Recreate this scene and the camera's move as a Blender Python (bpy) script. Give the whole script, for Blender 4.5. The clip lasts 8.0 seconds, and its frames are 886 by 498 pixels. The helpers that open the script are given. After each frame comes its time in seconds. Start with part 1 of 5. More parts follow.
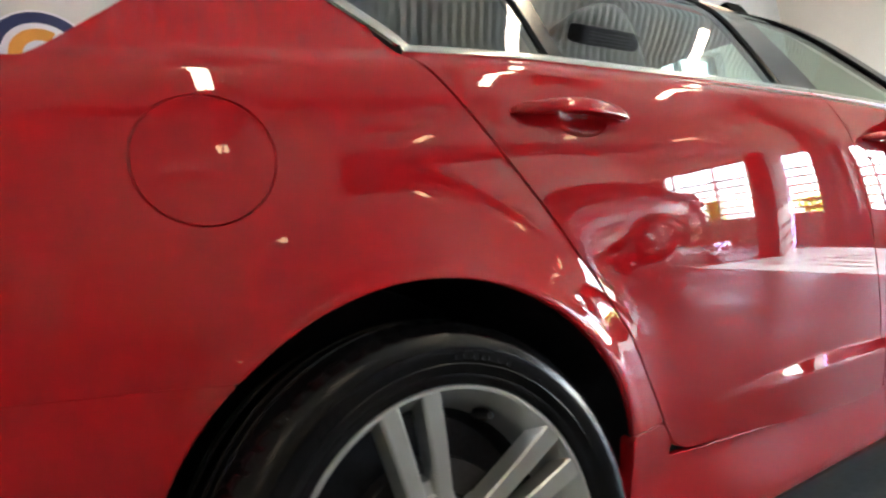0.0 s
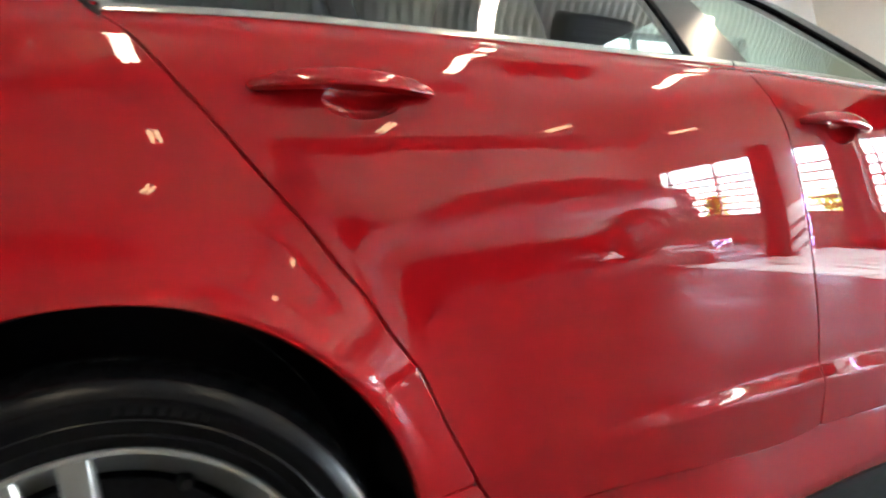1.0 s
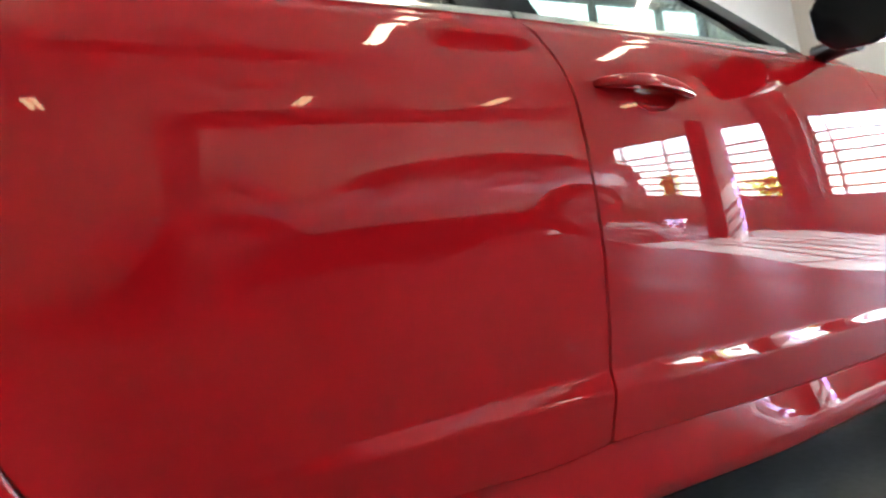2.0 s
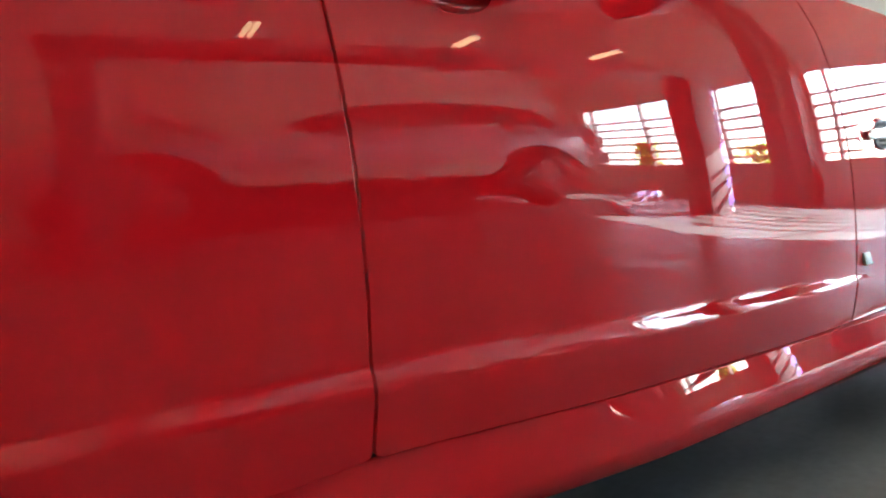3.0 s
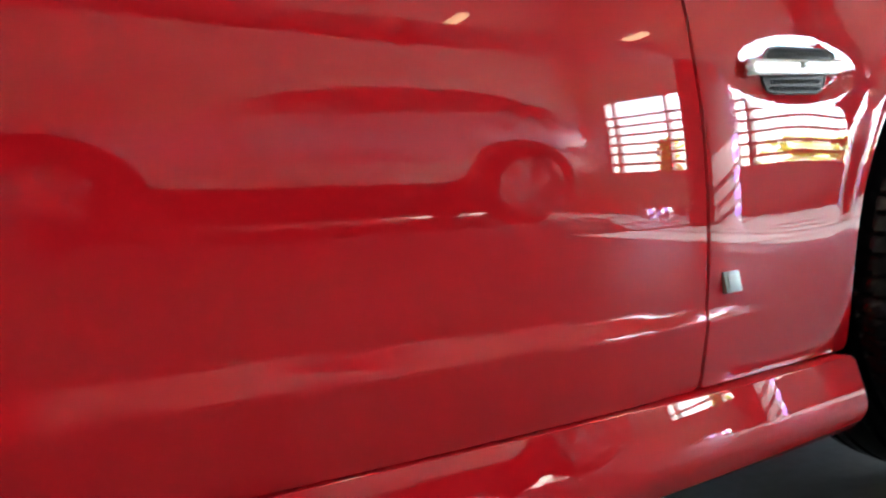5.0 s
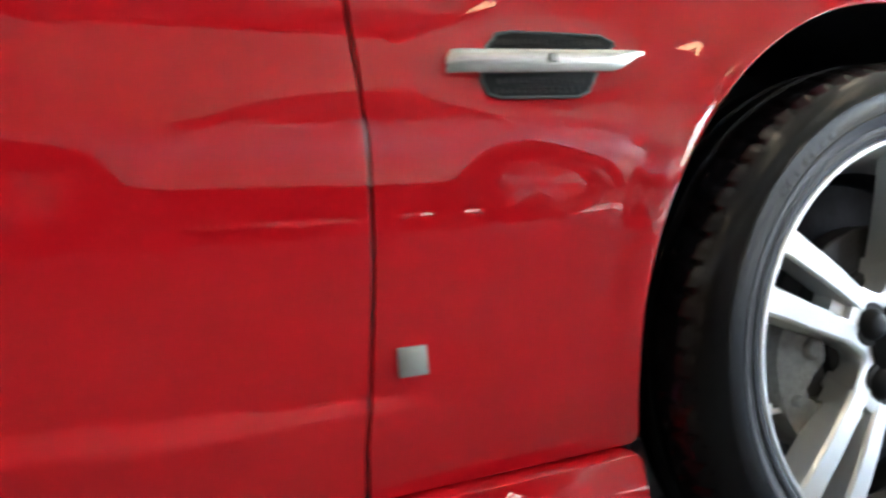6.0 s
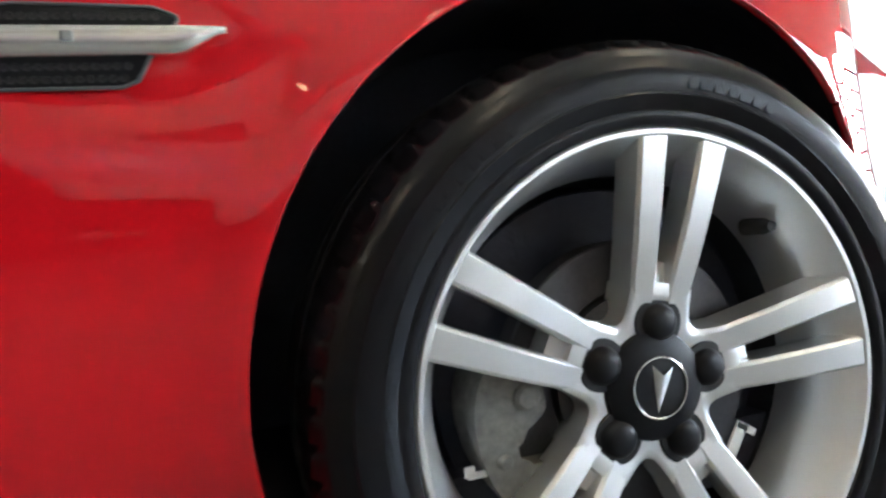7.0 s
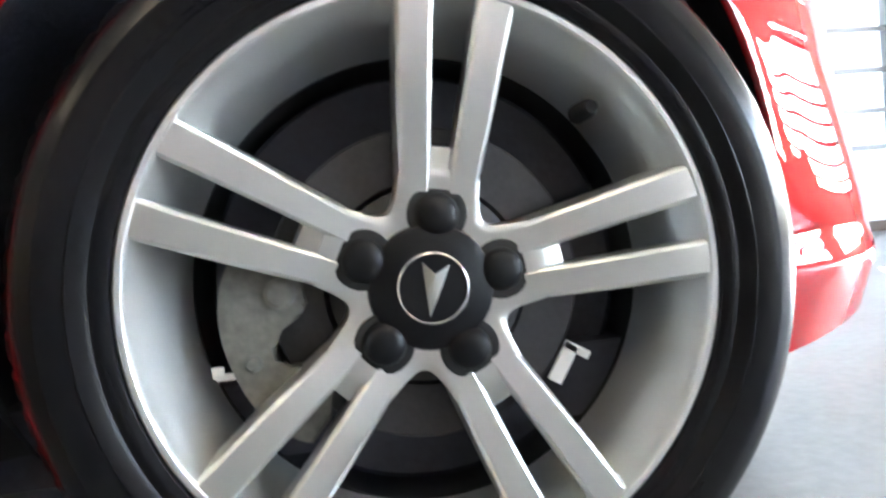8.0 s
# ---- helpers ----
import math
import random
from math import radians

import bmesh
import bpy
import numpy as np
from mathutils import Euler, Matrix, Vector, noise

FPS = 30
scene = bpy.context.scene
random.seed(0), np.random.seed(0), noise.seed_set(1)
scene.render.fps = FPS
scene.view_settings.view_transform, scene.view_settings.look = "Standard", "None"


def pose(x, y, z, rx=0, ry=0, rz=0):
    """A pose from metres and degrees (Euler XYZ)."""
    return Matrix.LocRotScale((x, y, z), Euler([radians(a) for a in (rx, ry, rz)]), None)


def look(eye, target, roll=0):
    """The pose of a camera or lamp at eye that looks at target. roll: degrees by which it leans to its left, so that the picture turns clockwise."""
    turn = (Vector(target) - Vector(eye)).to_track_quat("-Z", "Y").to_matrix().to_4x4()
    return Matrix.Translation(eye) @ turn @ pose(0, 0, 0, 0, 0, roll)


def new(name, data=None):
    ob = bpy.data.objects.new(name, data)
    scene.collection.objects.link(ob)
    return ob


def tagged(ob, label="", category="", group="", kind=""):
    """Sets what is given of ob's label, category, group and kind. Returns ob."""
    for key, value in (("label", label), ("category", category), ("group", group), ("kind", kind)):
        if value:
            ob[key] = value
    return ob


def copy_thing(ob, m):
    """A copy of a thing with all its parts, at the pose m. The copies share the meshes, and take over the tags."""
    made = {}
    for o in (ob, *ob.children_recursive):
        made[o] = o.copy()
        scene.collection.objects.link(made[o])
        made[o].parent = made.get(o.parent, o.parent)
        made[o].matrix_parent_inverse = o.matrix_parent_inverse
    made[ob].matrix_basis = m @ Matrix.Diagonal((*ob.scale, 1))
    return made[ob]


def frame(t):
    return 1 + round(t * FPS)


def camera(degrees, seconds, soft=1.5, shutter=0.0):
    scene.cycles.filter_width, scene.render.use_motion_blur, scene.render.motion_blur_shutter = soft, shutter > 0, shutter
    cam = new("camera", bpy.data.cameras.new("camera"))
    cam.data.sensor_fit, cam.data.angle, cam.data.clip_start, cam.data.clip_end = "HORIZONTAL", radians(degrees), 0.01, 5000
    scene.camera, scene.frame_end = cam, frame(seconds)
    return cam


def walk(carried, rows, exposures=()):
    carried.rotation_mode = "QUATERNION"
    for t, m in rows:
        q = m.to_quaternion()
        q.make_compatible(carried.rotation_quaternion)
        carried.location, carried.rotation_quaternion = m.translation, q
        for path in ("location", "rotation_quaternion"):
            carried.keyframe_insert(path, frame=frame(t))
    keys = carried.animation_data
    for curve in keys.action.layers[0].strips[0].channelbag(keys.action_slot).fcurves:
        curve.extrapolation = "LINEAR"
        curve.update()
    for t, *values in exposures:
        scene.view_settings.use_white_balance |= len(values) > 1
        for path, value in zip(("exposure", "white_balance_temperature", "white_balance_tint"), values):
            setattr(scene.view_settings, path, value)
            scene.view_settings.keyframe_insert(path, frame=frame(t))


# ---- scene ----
cam = camera(71.29, 8.0, soft=2.3, shutter=0.3)
PATH = [
    (0, -0.4087, -0.6906, 0.6892, -31.737, 4.496, 9.320),
    (0.5, -0.1899, -0.6913, 0.6584, -30.283, 4.856, 9.328),
    (1, 0.0416, -0.6993, 0.6684, -28.232, 4.592, 9.037),
    (1.5, 0.3111, -0.7035, 0.6582, -27.809, 4.651, 9.357),
    (2, 0.5218, -0.7464, 0.6404, -28.700, 2.004, 9.558),
    (2.2, 0.6294, -0.7299, 0.6170, -29.454, 1.543, 9.941),
    (3.3, 1.0895, -0.6634, 0.5490, -26.280, -1.341, 8.476),
    (3.5, 1.1643, -0.6467, 0.5335, -25.211, -1.376, 8.411),
    (4, 1.3246, -0.6156, 0.5053, -23.822, -2.078, 7.619),
    (4.2, 1.4113, -0.6119, 0.4838, -22.690, -0.439, 8.845),
    (5.3, 1.8475, -0.4809, 0.4809, -22.043, -0.660, 5.188),
    (5.5, 1.9380, -0.4846, 0.4925, -19.794, -1.313, 5.579),
    (6, 2.1894, -0.4687, 0.5073, -17.333, -1.701, 4.581),
    (6.5, 2.3912, -0.4824, 0.4901, -18.128, -0.846, 5.164),
    (7, 2.5614, -0.4426, 0.5027, -16.867, -2.098, 5.317),
    (7.5, 2.7106, -0.4280, 0.4664, -13.575, -2.350, 5.062),
    (8, 2.8488, -0.4474, 0.3885, -7.971, -2.623, 5.327),
]
walk(cam, [(t, pose(x, y, z, 90 + p, r, w)) for t, x, y, z, w, p, r in PATH], exposures=[(0.0, 5.8, 5750, 10), (0.6, 5.95, 5750, 10), (2.0, 5.54, 5750, 10), (5.0, 5.52, 5750, 10), (6.5, 5.7, 5750, 10), (7.5, 5.98, 5750, 10), (8.0, 6.28, 5750, 10)])

# ---------------------------------------------------------------- light
world = bpy.data.worlds.new("sky")
scene.world = world
world.use_nodes = True
wn = world.node_tree.nodes
sky = wn.new("ShaderNodeTexSky")
sky.sky_type, sky.sun_disc = "NISHITA", False
sky.sun_elevation, sky.sun_rotation = radians(26.4), radians(72.2)
world.node_tree.links.new(sky.outputs[0], wn["Background"].inputs[0])
wn["Background"].inputs[1].default_value = 0.05


def lamp(name, kind, m, energy, color=(1, 1, 1), **kw):
    data = bpy.data.lights.new(name, kind)
    data.energy, data.color = energy, color
    if kind == "AREA":
        data.shape, data.size, data.size_y = "RECTANGLE", kw["size"][0], kw["size"][1]
    if kind == "SUN":
        data.angle = kw["angle"]
    ob = new(name, data)
    ob.matrix_world = m
    return ob


# sun from beyond the end wall, falling back along the cars and down
lamp("sun", "SUN", look((5.46, 1.75, 2.84), (0.0, 0.0, 0.0)), 5.0, (1.0, 0.93, 0.82), angle=radians(0.5))

# ---------------------------------------------------------------- materials


def material(name, color, rough=0.5, metal=0.0, coat=0.0, vary=0.08, scale=6.0, fine=120.0, bump=0.0, bump_scale=200.0,
             spec=0.5, emit=0.0, rough_vary=0.0, coat_rough=0.02):
    m = bpy.data.materials.new(name)
    m.use_nodes = True
    nt = m.node_tree
    b = nt.nodes["Principled BSDF"]
    b.inputs["Roughness"].default_value = rough
    b.inputs["Metallic"].default_value = metal
    b.inputs["Coat Weight"].default_value = coat
    b.inputs["Coat Roughness"].default_value = coat_rough
    b.inputs["Coat IOR"].default_value = 1.64
    b.inputs["Specular IOR Level"].default_value = spec
    tc = nt.nodes.new("ShaderNodeTexCoord")
    n1 = nt.nodes.new("ShaderNodeTexNoise")
    n1.inputs["Scale"].default_value, n1.inputs["Detail"].default_value = scale, 6
    n2 = nt.nodes.new("ShaderNodeTexNoise")
    n2.inputs["Scale"].default_value, n2.inputs["Detail"].default_value = fine, 3
    for n in (n1, n2):
        nt.links.new(tc.outputs["Object"], n.inputs["Vector"])
    add = nt.nodes.new("ShaderNodeMath")
    add.operation = "ADD"
    nt.links.new(n1.outputs[0], add.inputs[0])
    nt.links.new(n2.outputs[0], add.inputs[1])
    ramp = nt.nodes.new("ShaderNodeMapRange")
    ramp.inputs[1].default_value, ramp.inputs[2].default_value = 0.6, 1.4
    ramp.inputs[3].default_value, ramp.inputs[4].default_value = 1 - vary, 1 + vary
    nt.links.new(add.outputs[0], ramp.inputs[0])
    mul = nt.nodes.new("ShaderNodeVectorMath")
    mul.operation = "SCALE"
    mul.inputs[0].default_value = color
    nt.links.new(ramp.outputs[0], mul.inputs["Scale"])
    nt.links.new(mul.outputs[0], b.inputs["Base Color"])
    if rough_vary:
        rr = nt.nodes.new("ShaderNodeMapRange")
        rr.inputs[1].default_value, rr.inputs[2].default_value = 0.3, 0.7
        rr.inputs[3].default_value, rr.inputs[4].default_value = max(0.02, rough - rough_vary), rough + rough_vary
        nt.links.new(n1.outputs[0], rr.inputs[0])
        nt.links.new(rr.outputs[0], b.inputs["Roughness"])
    if bump:
        n3 = nt.nodes.new("ShaderNodeTexNoise")
        n3.inputs["Scale"].default_value, n3.inputs["Detail"].default_value = bump_scale, 4
        nt.links.new(tc.outputs["Object"], n3.inputs["Vector"])
        bp = nt.nodes.new("ShaderNodeBump")
        bp.inputs["Strength"].default_value, bp.inputs["Distance"].default_value = 1.0, bump
        nt.links.new(n3.outputs[0], bp.inputs["Height"])
        nt.links.new(bp.outputs[0], b.inputs["Normal"])
    if emit:
        b.inputs["Emission Color"].default_value = (*color, 1)
        b.inputs["Emission Strength"].default_value = emit
    return m


def glass(name, tint, rough=0.0, ior=1.7):
    m = bpy.data.materials.new(name)
    m.use_nodes = True
    nt = m.node_tree
    nt.nodes.clear()
    out = nt.nodes.new("ShaderNodeOutputMaterial")
    tr = nt.nodes.new("ShaderNodeBsdfTransparent")
    tr.inputs[0].default_value = (*tint, 1)
    gl = nt.nodes.new("ShaderNodeBsdfGlossy")
    gl.inputs["Roughness"].default_value = rough
    fr = nt.nodes.new("ShaderNodeFresnel")
    fr.inputs[0].default_value = ior
    mx = nt.nodes.new("ShaderNodeMixShader")
    nt.links.new(fr.outputs[0], mx.inputs[0])
    nt.links.new(tr.outputs[0], mx.inputs[1])
    nt.links.new(gl.outputs[0], mx.inputs[2])
    nt.links.new(mx.outputs[0], out.inputs[0])
    return m


def leaf(name, front, through_it):
    """Thin leaves: diffuse in front, letting warm light through from behind."""
    m = material(name, front, 0.8, vary=0.4, scale=3)
    nt = m.node_tree
    tl = nt.nodes.new("ShaderNodeBsdfTranslucent")
    tl.inputs[0].default_value = (*through_it, 1)
    mx = nt.nodes.new("ShaderNodeMixShader")
    mx.inputs[0].default_value = 0.5
    nt.links.new(nt.nodes["Principled BSDF"].outputs[0], mx.inputs[1])
    nt.links.new(tl.outputs[0], mx.inputs[2])
    nt.links.new(mx.outputs[0], nt.nodes["Material Output"].inputs[0])
    return m


RED = material("red car paint", (0.54, 0.006, 0.011), 0.6, 0.0, 1.0, 0.03, 2.0, 900.0, spec=0.0, coat_rough=0.008)
CHROME = material("bright chrome trim", (0.78, 0.77, 0.74), 0.12, 1.0, vary=0.05)
BLADE = material("satin bright metal", (0.84, 0.84, 0.80), 0.22, 0.9, 0.3, 0.04, 20, 400)
GLOSS_BLACK = material("gloss black trim", (0.008, 0.011, 0.016), 0.16, vary=0.1)
WHITE_CLIP = material("bright clip", (0.8, 0.8, 0.78), 0.5, vary=0.05)
RUBBER = material("tyre rubber", (0.0050, 0.0050, 0.0062), 0.25, vary=0.3, scale=14, fine=300, spec=0.26)
RIM_GREY = material("satin grey plastic", (0.10, 0.105, 0.11), 0.3, vary=0.1)
SMOKED = material("smoked car glass", (0.10, 0.096, 0.105), 0.1, vary=0.1)
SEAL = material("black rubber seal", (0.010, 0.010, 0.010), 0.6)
PLASTIC = material("black plastic", (0.008, 0.008, 0.0095), 0.40, vary=0.2, bump=0.0002, bump_scale=700, spec=0.22)
LINER = material("wheel arch liner", (0.030, 0.030, 0.040), 0.6, vary=0.3, bump=0.001, bump_scale=90, spec=0.4)
ALLOY = material("silver painted alloy", (0.72, 0.728, 0.72), 0.30, 0.86, 0.2, 0.03, 20, 400, bump=0.00004, bump_scale=900)
DULL_ALLOY = material("dull grey alloy", (0.55, 0.55, 0.56), 0.45, 0.3, 0.2, 0.05, 20, 400)
BARREL = material("polished rim barrel", (0.80, 0.81, 0.81), 0.32, 0.80, 0.2, 0.03, 20, 400)
STEEL = material("brake disc steel", (0.062, 0.060, 0.062), 0.48, 0.6, vary=0.2, scale=30, fine=200)
CALIPER = material("dusty cast caliper", (0.155, 0.150, 0.130), 0.75, 0.1, vary=0.35, scale=40, bump=0.001, bump_scale=150)
# dark tone that holds the shade deep inside the wheel
INNER_RIM = material("shaded inner rim", (0.022, 0.022, 0.025), 0.6, 0.3, vary=0.3, scale=25)
BADGE = material("brushed badge", (0.36, 0.38, 0.37), 0.45, 0.6, vary=0.1)
SIDE_GLASS = glass("green tinted side glass", (0.60, 0.72, 0.64), ior=1.9)
REAR_GLASS = glass("dark tinted rear glass", (0.74, 0.82, 0.76), ior=2.3)
CLOTH = material("dark seat cloth", (0.030, 0.030, 0.031), 0.9, vary=0.25, bump=0.0008, bump_scale=500)
TRIM = material("grey cabin trim", (0.07, 0.075, 0.07), 0.7, vary=0.12)
HEADLINER = material("pale headliner", (0.32, 0.33, 0.30), 0.95, vary=0.06)
FLOOR = material("painted concrete floor", (0.135, 0.145, 0.143), 0.42, vary=0.22, scale=1.3, fine=45, bump=0.0006, bump_scale=30, rough_vary=0.12)
WALL = material("cream wall paint", (0.62, 0.58, 0.52), 0.75, vary=0.07, scale=1.2, fine=60, bump=0.0006, bump_scale=60)
WHITE = material("white wall paint", (0.70, 0.70, 0.69), 0.6, vary=0.04, scale=1.5, fine=50)
ROOFING = material("grey ribbed roof sheet", (0.72, 0.74, 0.70), 0.55, 0.0, vary=0.1, scale=3)
DARK_STEEL = material("dark painted steel", (0.115, 0.11, 0.115), 0.5, 0.2, vary=0.2)
FRAME = material("window frame paint", (0.16, 0.16, 0.16), 0.5, vary=0.1)
MAUVE = material("silver mauve car paint", (0.46, 0.40, 0.48), 0.3, 0.15, 1.0, 0.04, 3, 700)
CLADDING = material("pale silver car paint", (0.62, 0.60, 0.58), 0.35, 0.2, 0.8, 0.04, 3, 700)
VIOLET = material("violet stripe paint", (0.30, 0.17, 0.80), 0.5, vary=0.1)
CREAM = material("white stripe paint", (0.88, 0.86, 0.97), 0.5, vary=0.06)
BLUE = material("navy print", (0.02, 0.03, 0.12), 0.5, vary=0.1)
ORANGE = material("orange print", (0.75, 0.33, 0.05), 0.5, vary=0.1)
RAMP_STEEL = material("worn grey ramp steel", (0.24, 0.24, 0.24), 0.5, 0.3, vary=0.2, scale=5)
BROWN = material("brown skirting", (0.10, 0.065, 0.04), 0.6, vary=0.2)
LEAF = leaf("sunlit foliage", (0.12, 0.16, 0.03), (0.44, 0.46, 0.03))
ASPHALT = material("yard asphalt", (0.12, 0.12, 0.115), 0.9, vary=0.2)
PAPER = material("white card", (0.8, 0.79, 0.75), 0.8, vary=0.03)
LENS_RED = material("red lamp lens", (0.45, 0.02, 0.02), 0.15, coat=1.0, vary=0.05)
TUBE_DIM = material("dim warm tube", (1.0, 0.66, 0.34), 0.4, vary=0.0, emit=0.2)
TUBE = material("fluorescent tube", (1.0, 0.80, 0.52), 0.4, vary=0.0, emit=0.55)

# ---------------------------------------------------------------- mesh helpers


def link(name, verts, faces, mat, parent=None, label="", sharp=35.0, normals=None, smooth=True):
    me = bpy.data.meshes.new(name)
    me.from_pydata([tuple(v) for v in verts], [], [tuple(int(i) for i in f) for f in faces])
    me.materials.append(mat)
    me.update()
    if smooth:
        me.polygons.foreach_set("use_smooth", [True] * len(me.polygons))
        if normals is None:
            me.set_sharp_from_angle(angle=radians(sharp))
        else:
            li = np.empty(len(me.loops), dtype=np.int32)
            me.loops.foreach_get("vertex_index", li)
            me.normals_split_custom_set([tuple(n) for n in np.asarray(normals)[li]])
    ob = new(name, me)
    if parent is not None:
        ob.parent = parent
    if label:
        tagged(ob, label=label)
    return ob


def part(name, bm, mat, parent=None, label="", sharp=35.0):
    bmesh.ops.recalc_face_normals(bm, faces=bm.faces)
    me = bpy.data.meshes.new(name)
    bm.to_mesh(me)
    bm.free()
    me.materials.append(mat)
    me.polygons.foreach_set("use_smooth", [True] * len(me.polygons))
    me.set_sharp_from_angle(angle=radians(sharp))
    ob = new(name, me)
    if parent is not None:
        ob.parent = parent
    if label:
        tagged(ob, label=label)
    return ob


def thing(name, place, label, category, group=""):
    ob = new(name)
    ob.location = place
    return tagged(ob, label=label, category=category, group=group)


def add_box(bm, lo, hi, bevel=0.0, m=None, segments=2):
    r = bmesh.ops.create_cube(bm, size=1.0)
    vs = r["verts"]
    for v in vs:
        v.co = Vector([lo[i] + (v.co[i] + 0.5) * (hi[i] - lo[i]) for i in range(3)])
    if m is not None:
        for v in vs:
            v.co = m @ v.co
    if bevel:
        es = list({e for v in vs for e in v.link_edges})
        bmesh.ops.bevel(bm, geom=es, offset=bevel, segments=segments, affect="EDGES", profile=0.6)
    return vs


def box(name, lo, hi, mat, parent=None, label="", bevel=0.0, m=None):
    bm = bmesh.new()
    add_box(bm, lo, hi, bevel, m)
    return part(name, bm, mat, parent, label)


def add_prism(bm, outline, y0, y1, axis="y", bevel=0.0):
    """A prism from a closed outline of (x, z) pairs between y0 and y1."""
    def at(p, d):
        return (p[0], d, p[1]) if axis == "y" else ((d, p[0], p[1]) if axis == "x" else (p[0], p[1], d))
    a = [bm.verts.new(at(p, y0)) for p in outline]
    b = [bm.verts.new(at(p, y1)) for p in outline]
    n = len(a)
    fa = bm.faces.new(a)
    bm.faces.new(b[::-1])
    for i in range(n):
        bm.faces.new((a[i], b[i], b[(i + 1) % n], a[(i + 1) % n]))
    if bevel:
        bmesh.ops.bevel(bm, geom=list(fa.edges), offset=bevel, segments=3, affect="EDGES", profile=0.6)


def lathe(name, profile, mat, parent=None, label="", n=128, centre=(0, 0, 0), sharp=30.0, closed=False, shape=None):
    """Turns (r, y) pairs about the y axis through centre."""
    pr = np.array(profile, float)
    k = len(pr)
    a = np.arange(n) * 2 * math.pi / n
    R = np.repeat(pr[None, :, 0], n, 0)
    Yv = np.repeat(pr[None, :, 1], n, 0)
    if shape is not None:
        R = shape(R, Yv, np.arange(n)[:, None])
    X = R * np.cos(a)[:, None] + centre[0]
    Z = R * np.sin(a)[:, None] + centre[2]
    V = np.stack([X, Yv + centre[1], Z], -1).reshape(-1, 3)
    F = []
    for i in range(n):
        j = (i + 1) % n
        for q in range(k if closed else k - 1):
            w = (q + 1) % k
            F.append((i * k + q, j * k + q, j * k + w, i * k + w))
    return link(name, V, F, mat, parent, label, sharp)


def grid(name, fn, us, vs, mat, parent=None, label="", flip=False, sharp=40.0):
    V = [fn(u, v) for u in us for v in vs]
    k = len(vs)
    F = [(i * k + j, (i + 1) * k + j, (i + 1) * k + j + 1, i * k + j + 1) for i in range(len(us) - 1) for j in range(k - 1)]
    if flip:
        F = [f[::-1] for f in F]
    return link(name, V, F, mat, parent, label, sharp)


def curve_of(knots, soft=9, n=600):
    """A softened line through (s, value) knots, as a function."""
    k = np.array(sorted(knots), float)
    s = np.linspace(k[0, 0], k[-1, 0], n)
    v = np.interp(s, k[:, 0], k[:, 1])
    w = int(n * soft / 100) | 1
    pad = np.concatenate([v[0] + (np.arange(-(w // 2), 0)) * (v[1] - v[0]), v, v[-1] + np.arange(1, w // 2 + 1) * (v[-1] - v[-2])])
    ker = np.hanning(w + 2)[1:-1]
    v = np.convolve(pad, ker / ker.sum(), "valid")
    return lambda q: np.interp(q, s, v)


def smooth01(t):
    t = np.clip(t, 0, 1)
    return t * t * (3 - 2 * t)

# ---------------------------------------------------------------- the red car: shape of its flank
# x runs forward along the car, y into it, z up; the rear axle is at x = 0
WHEELBASE, AXLE_Z, WIDTH = 2.915, 0.335, 1.86
FRONT_AXLE = 2.905
ARCH_Z, ARCH_R = 0.358, 0.369
REAR_ARCH, FRONT_ARCH = 0.002, 2.911
REAR_Z, REAR_R = 0.351, 0.367


def integral(knots, scale, lo, hi, n=3000, soft=4):
    f = curve_of(knots, soft, n)
    s = np.linspace(lo, hi, n)
    v = np.tan(np.radians(f(s))) if scale == "deg" else f(s)
    w = np.concatenate([[0], np.cumsum((v[1:] + v[:-1]) / 2 * np.diff(s))])
    return lambda q: np.interp(q, s, w)


# slope of the flank in plan, and lean of the flank with height (degrees, positive faces up)
plan_raw = integral([(-1.6, -1.2000), (-1.35, -0.4500), (-1, -0.1400), (-0.6, -0.1595), (-0.2, -0.1360), (0.1, -0.0840), (0.4, -0.0528), (0.58, -0.0365), (0.75, -0.0237), (0.95, -0.0110), (1.1, -0.0050), (1.3, 0.0005), (1.45, 0.0126), (1.6, 0.0193), (1.75, 0.0222), (1.9, 0.0295), (2, 0.0350), (2.1, 0.0361), (2.25, 0.0342), (2.4, 0.0416), (2.6, 0.0565), (2.9, 0.0720), (3.1, 0.1150), (3.25, 0.2200), (3.35, 0.4200), (3.5, 0.9500), (3.7, 2.2000)],
                    "", -1.6, 3.7)
rise_raw = integral([(0.1, -22.00), (0.3, -14.50), (0.38, -13.44), (0.47, -9.62), (0.61, -4.92), (0.72, -3.65), (0.81, -1.45), (0.88, -0.33), (0.92, 1.07), (0.96, 5.06), (1, 11.50), (1.03, 12.54), (1.045, 33.15), (1.058, 48.64), (1.068, 40.00), (1.08, 26.00), (1.12, 24.00), (1.28, 28.00), (1.36, 42.00), (1.42, 62.00)], "deg", 0.10, 1.42, soft=1.2)
sill_raw = integral([(0.12, -60), (0.175, -45), (0.198, -22), (0.210, 4), (0.224, 12), (0.270, 13), (0.30, 12), (0.45, 0)], "deg", 0.12, 0.45, soft=2)
belt = curve_of([(-1.4, 1.045), (-0.5, 1.058), (0.05, 1.064), (0.26, 1.063), (0.52, 1.051), (0.87, 1.037), (1.18, 1.027), (1.41, 1.016), (1.73, 1.002),
                 (1.93, 0.994), (2.3, 0.975), (3.0, 0.89), (3.6, 0.79)], 6)
level = curve_of([(-1.4, 0.0000), (0.9, -0.0028), (1.25, 0.0155), (1.65, 0.0932), (2.25, 0.1938), (3.6, 0.1688)], 14)
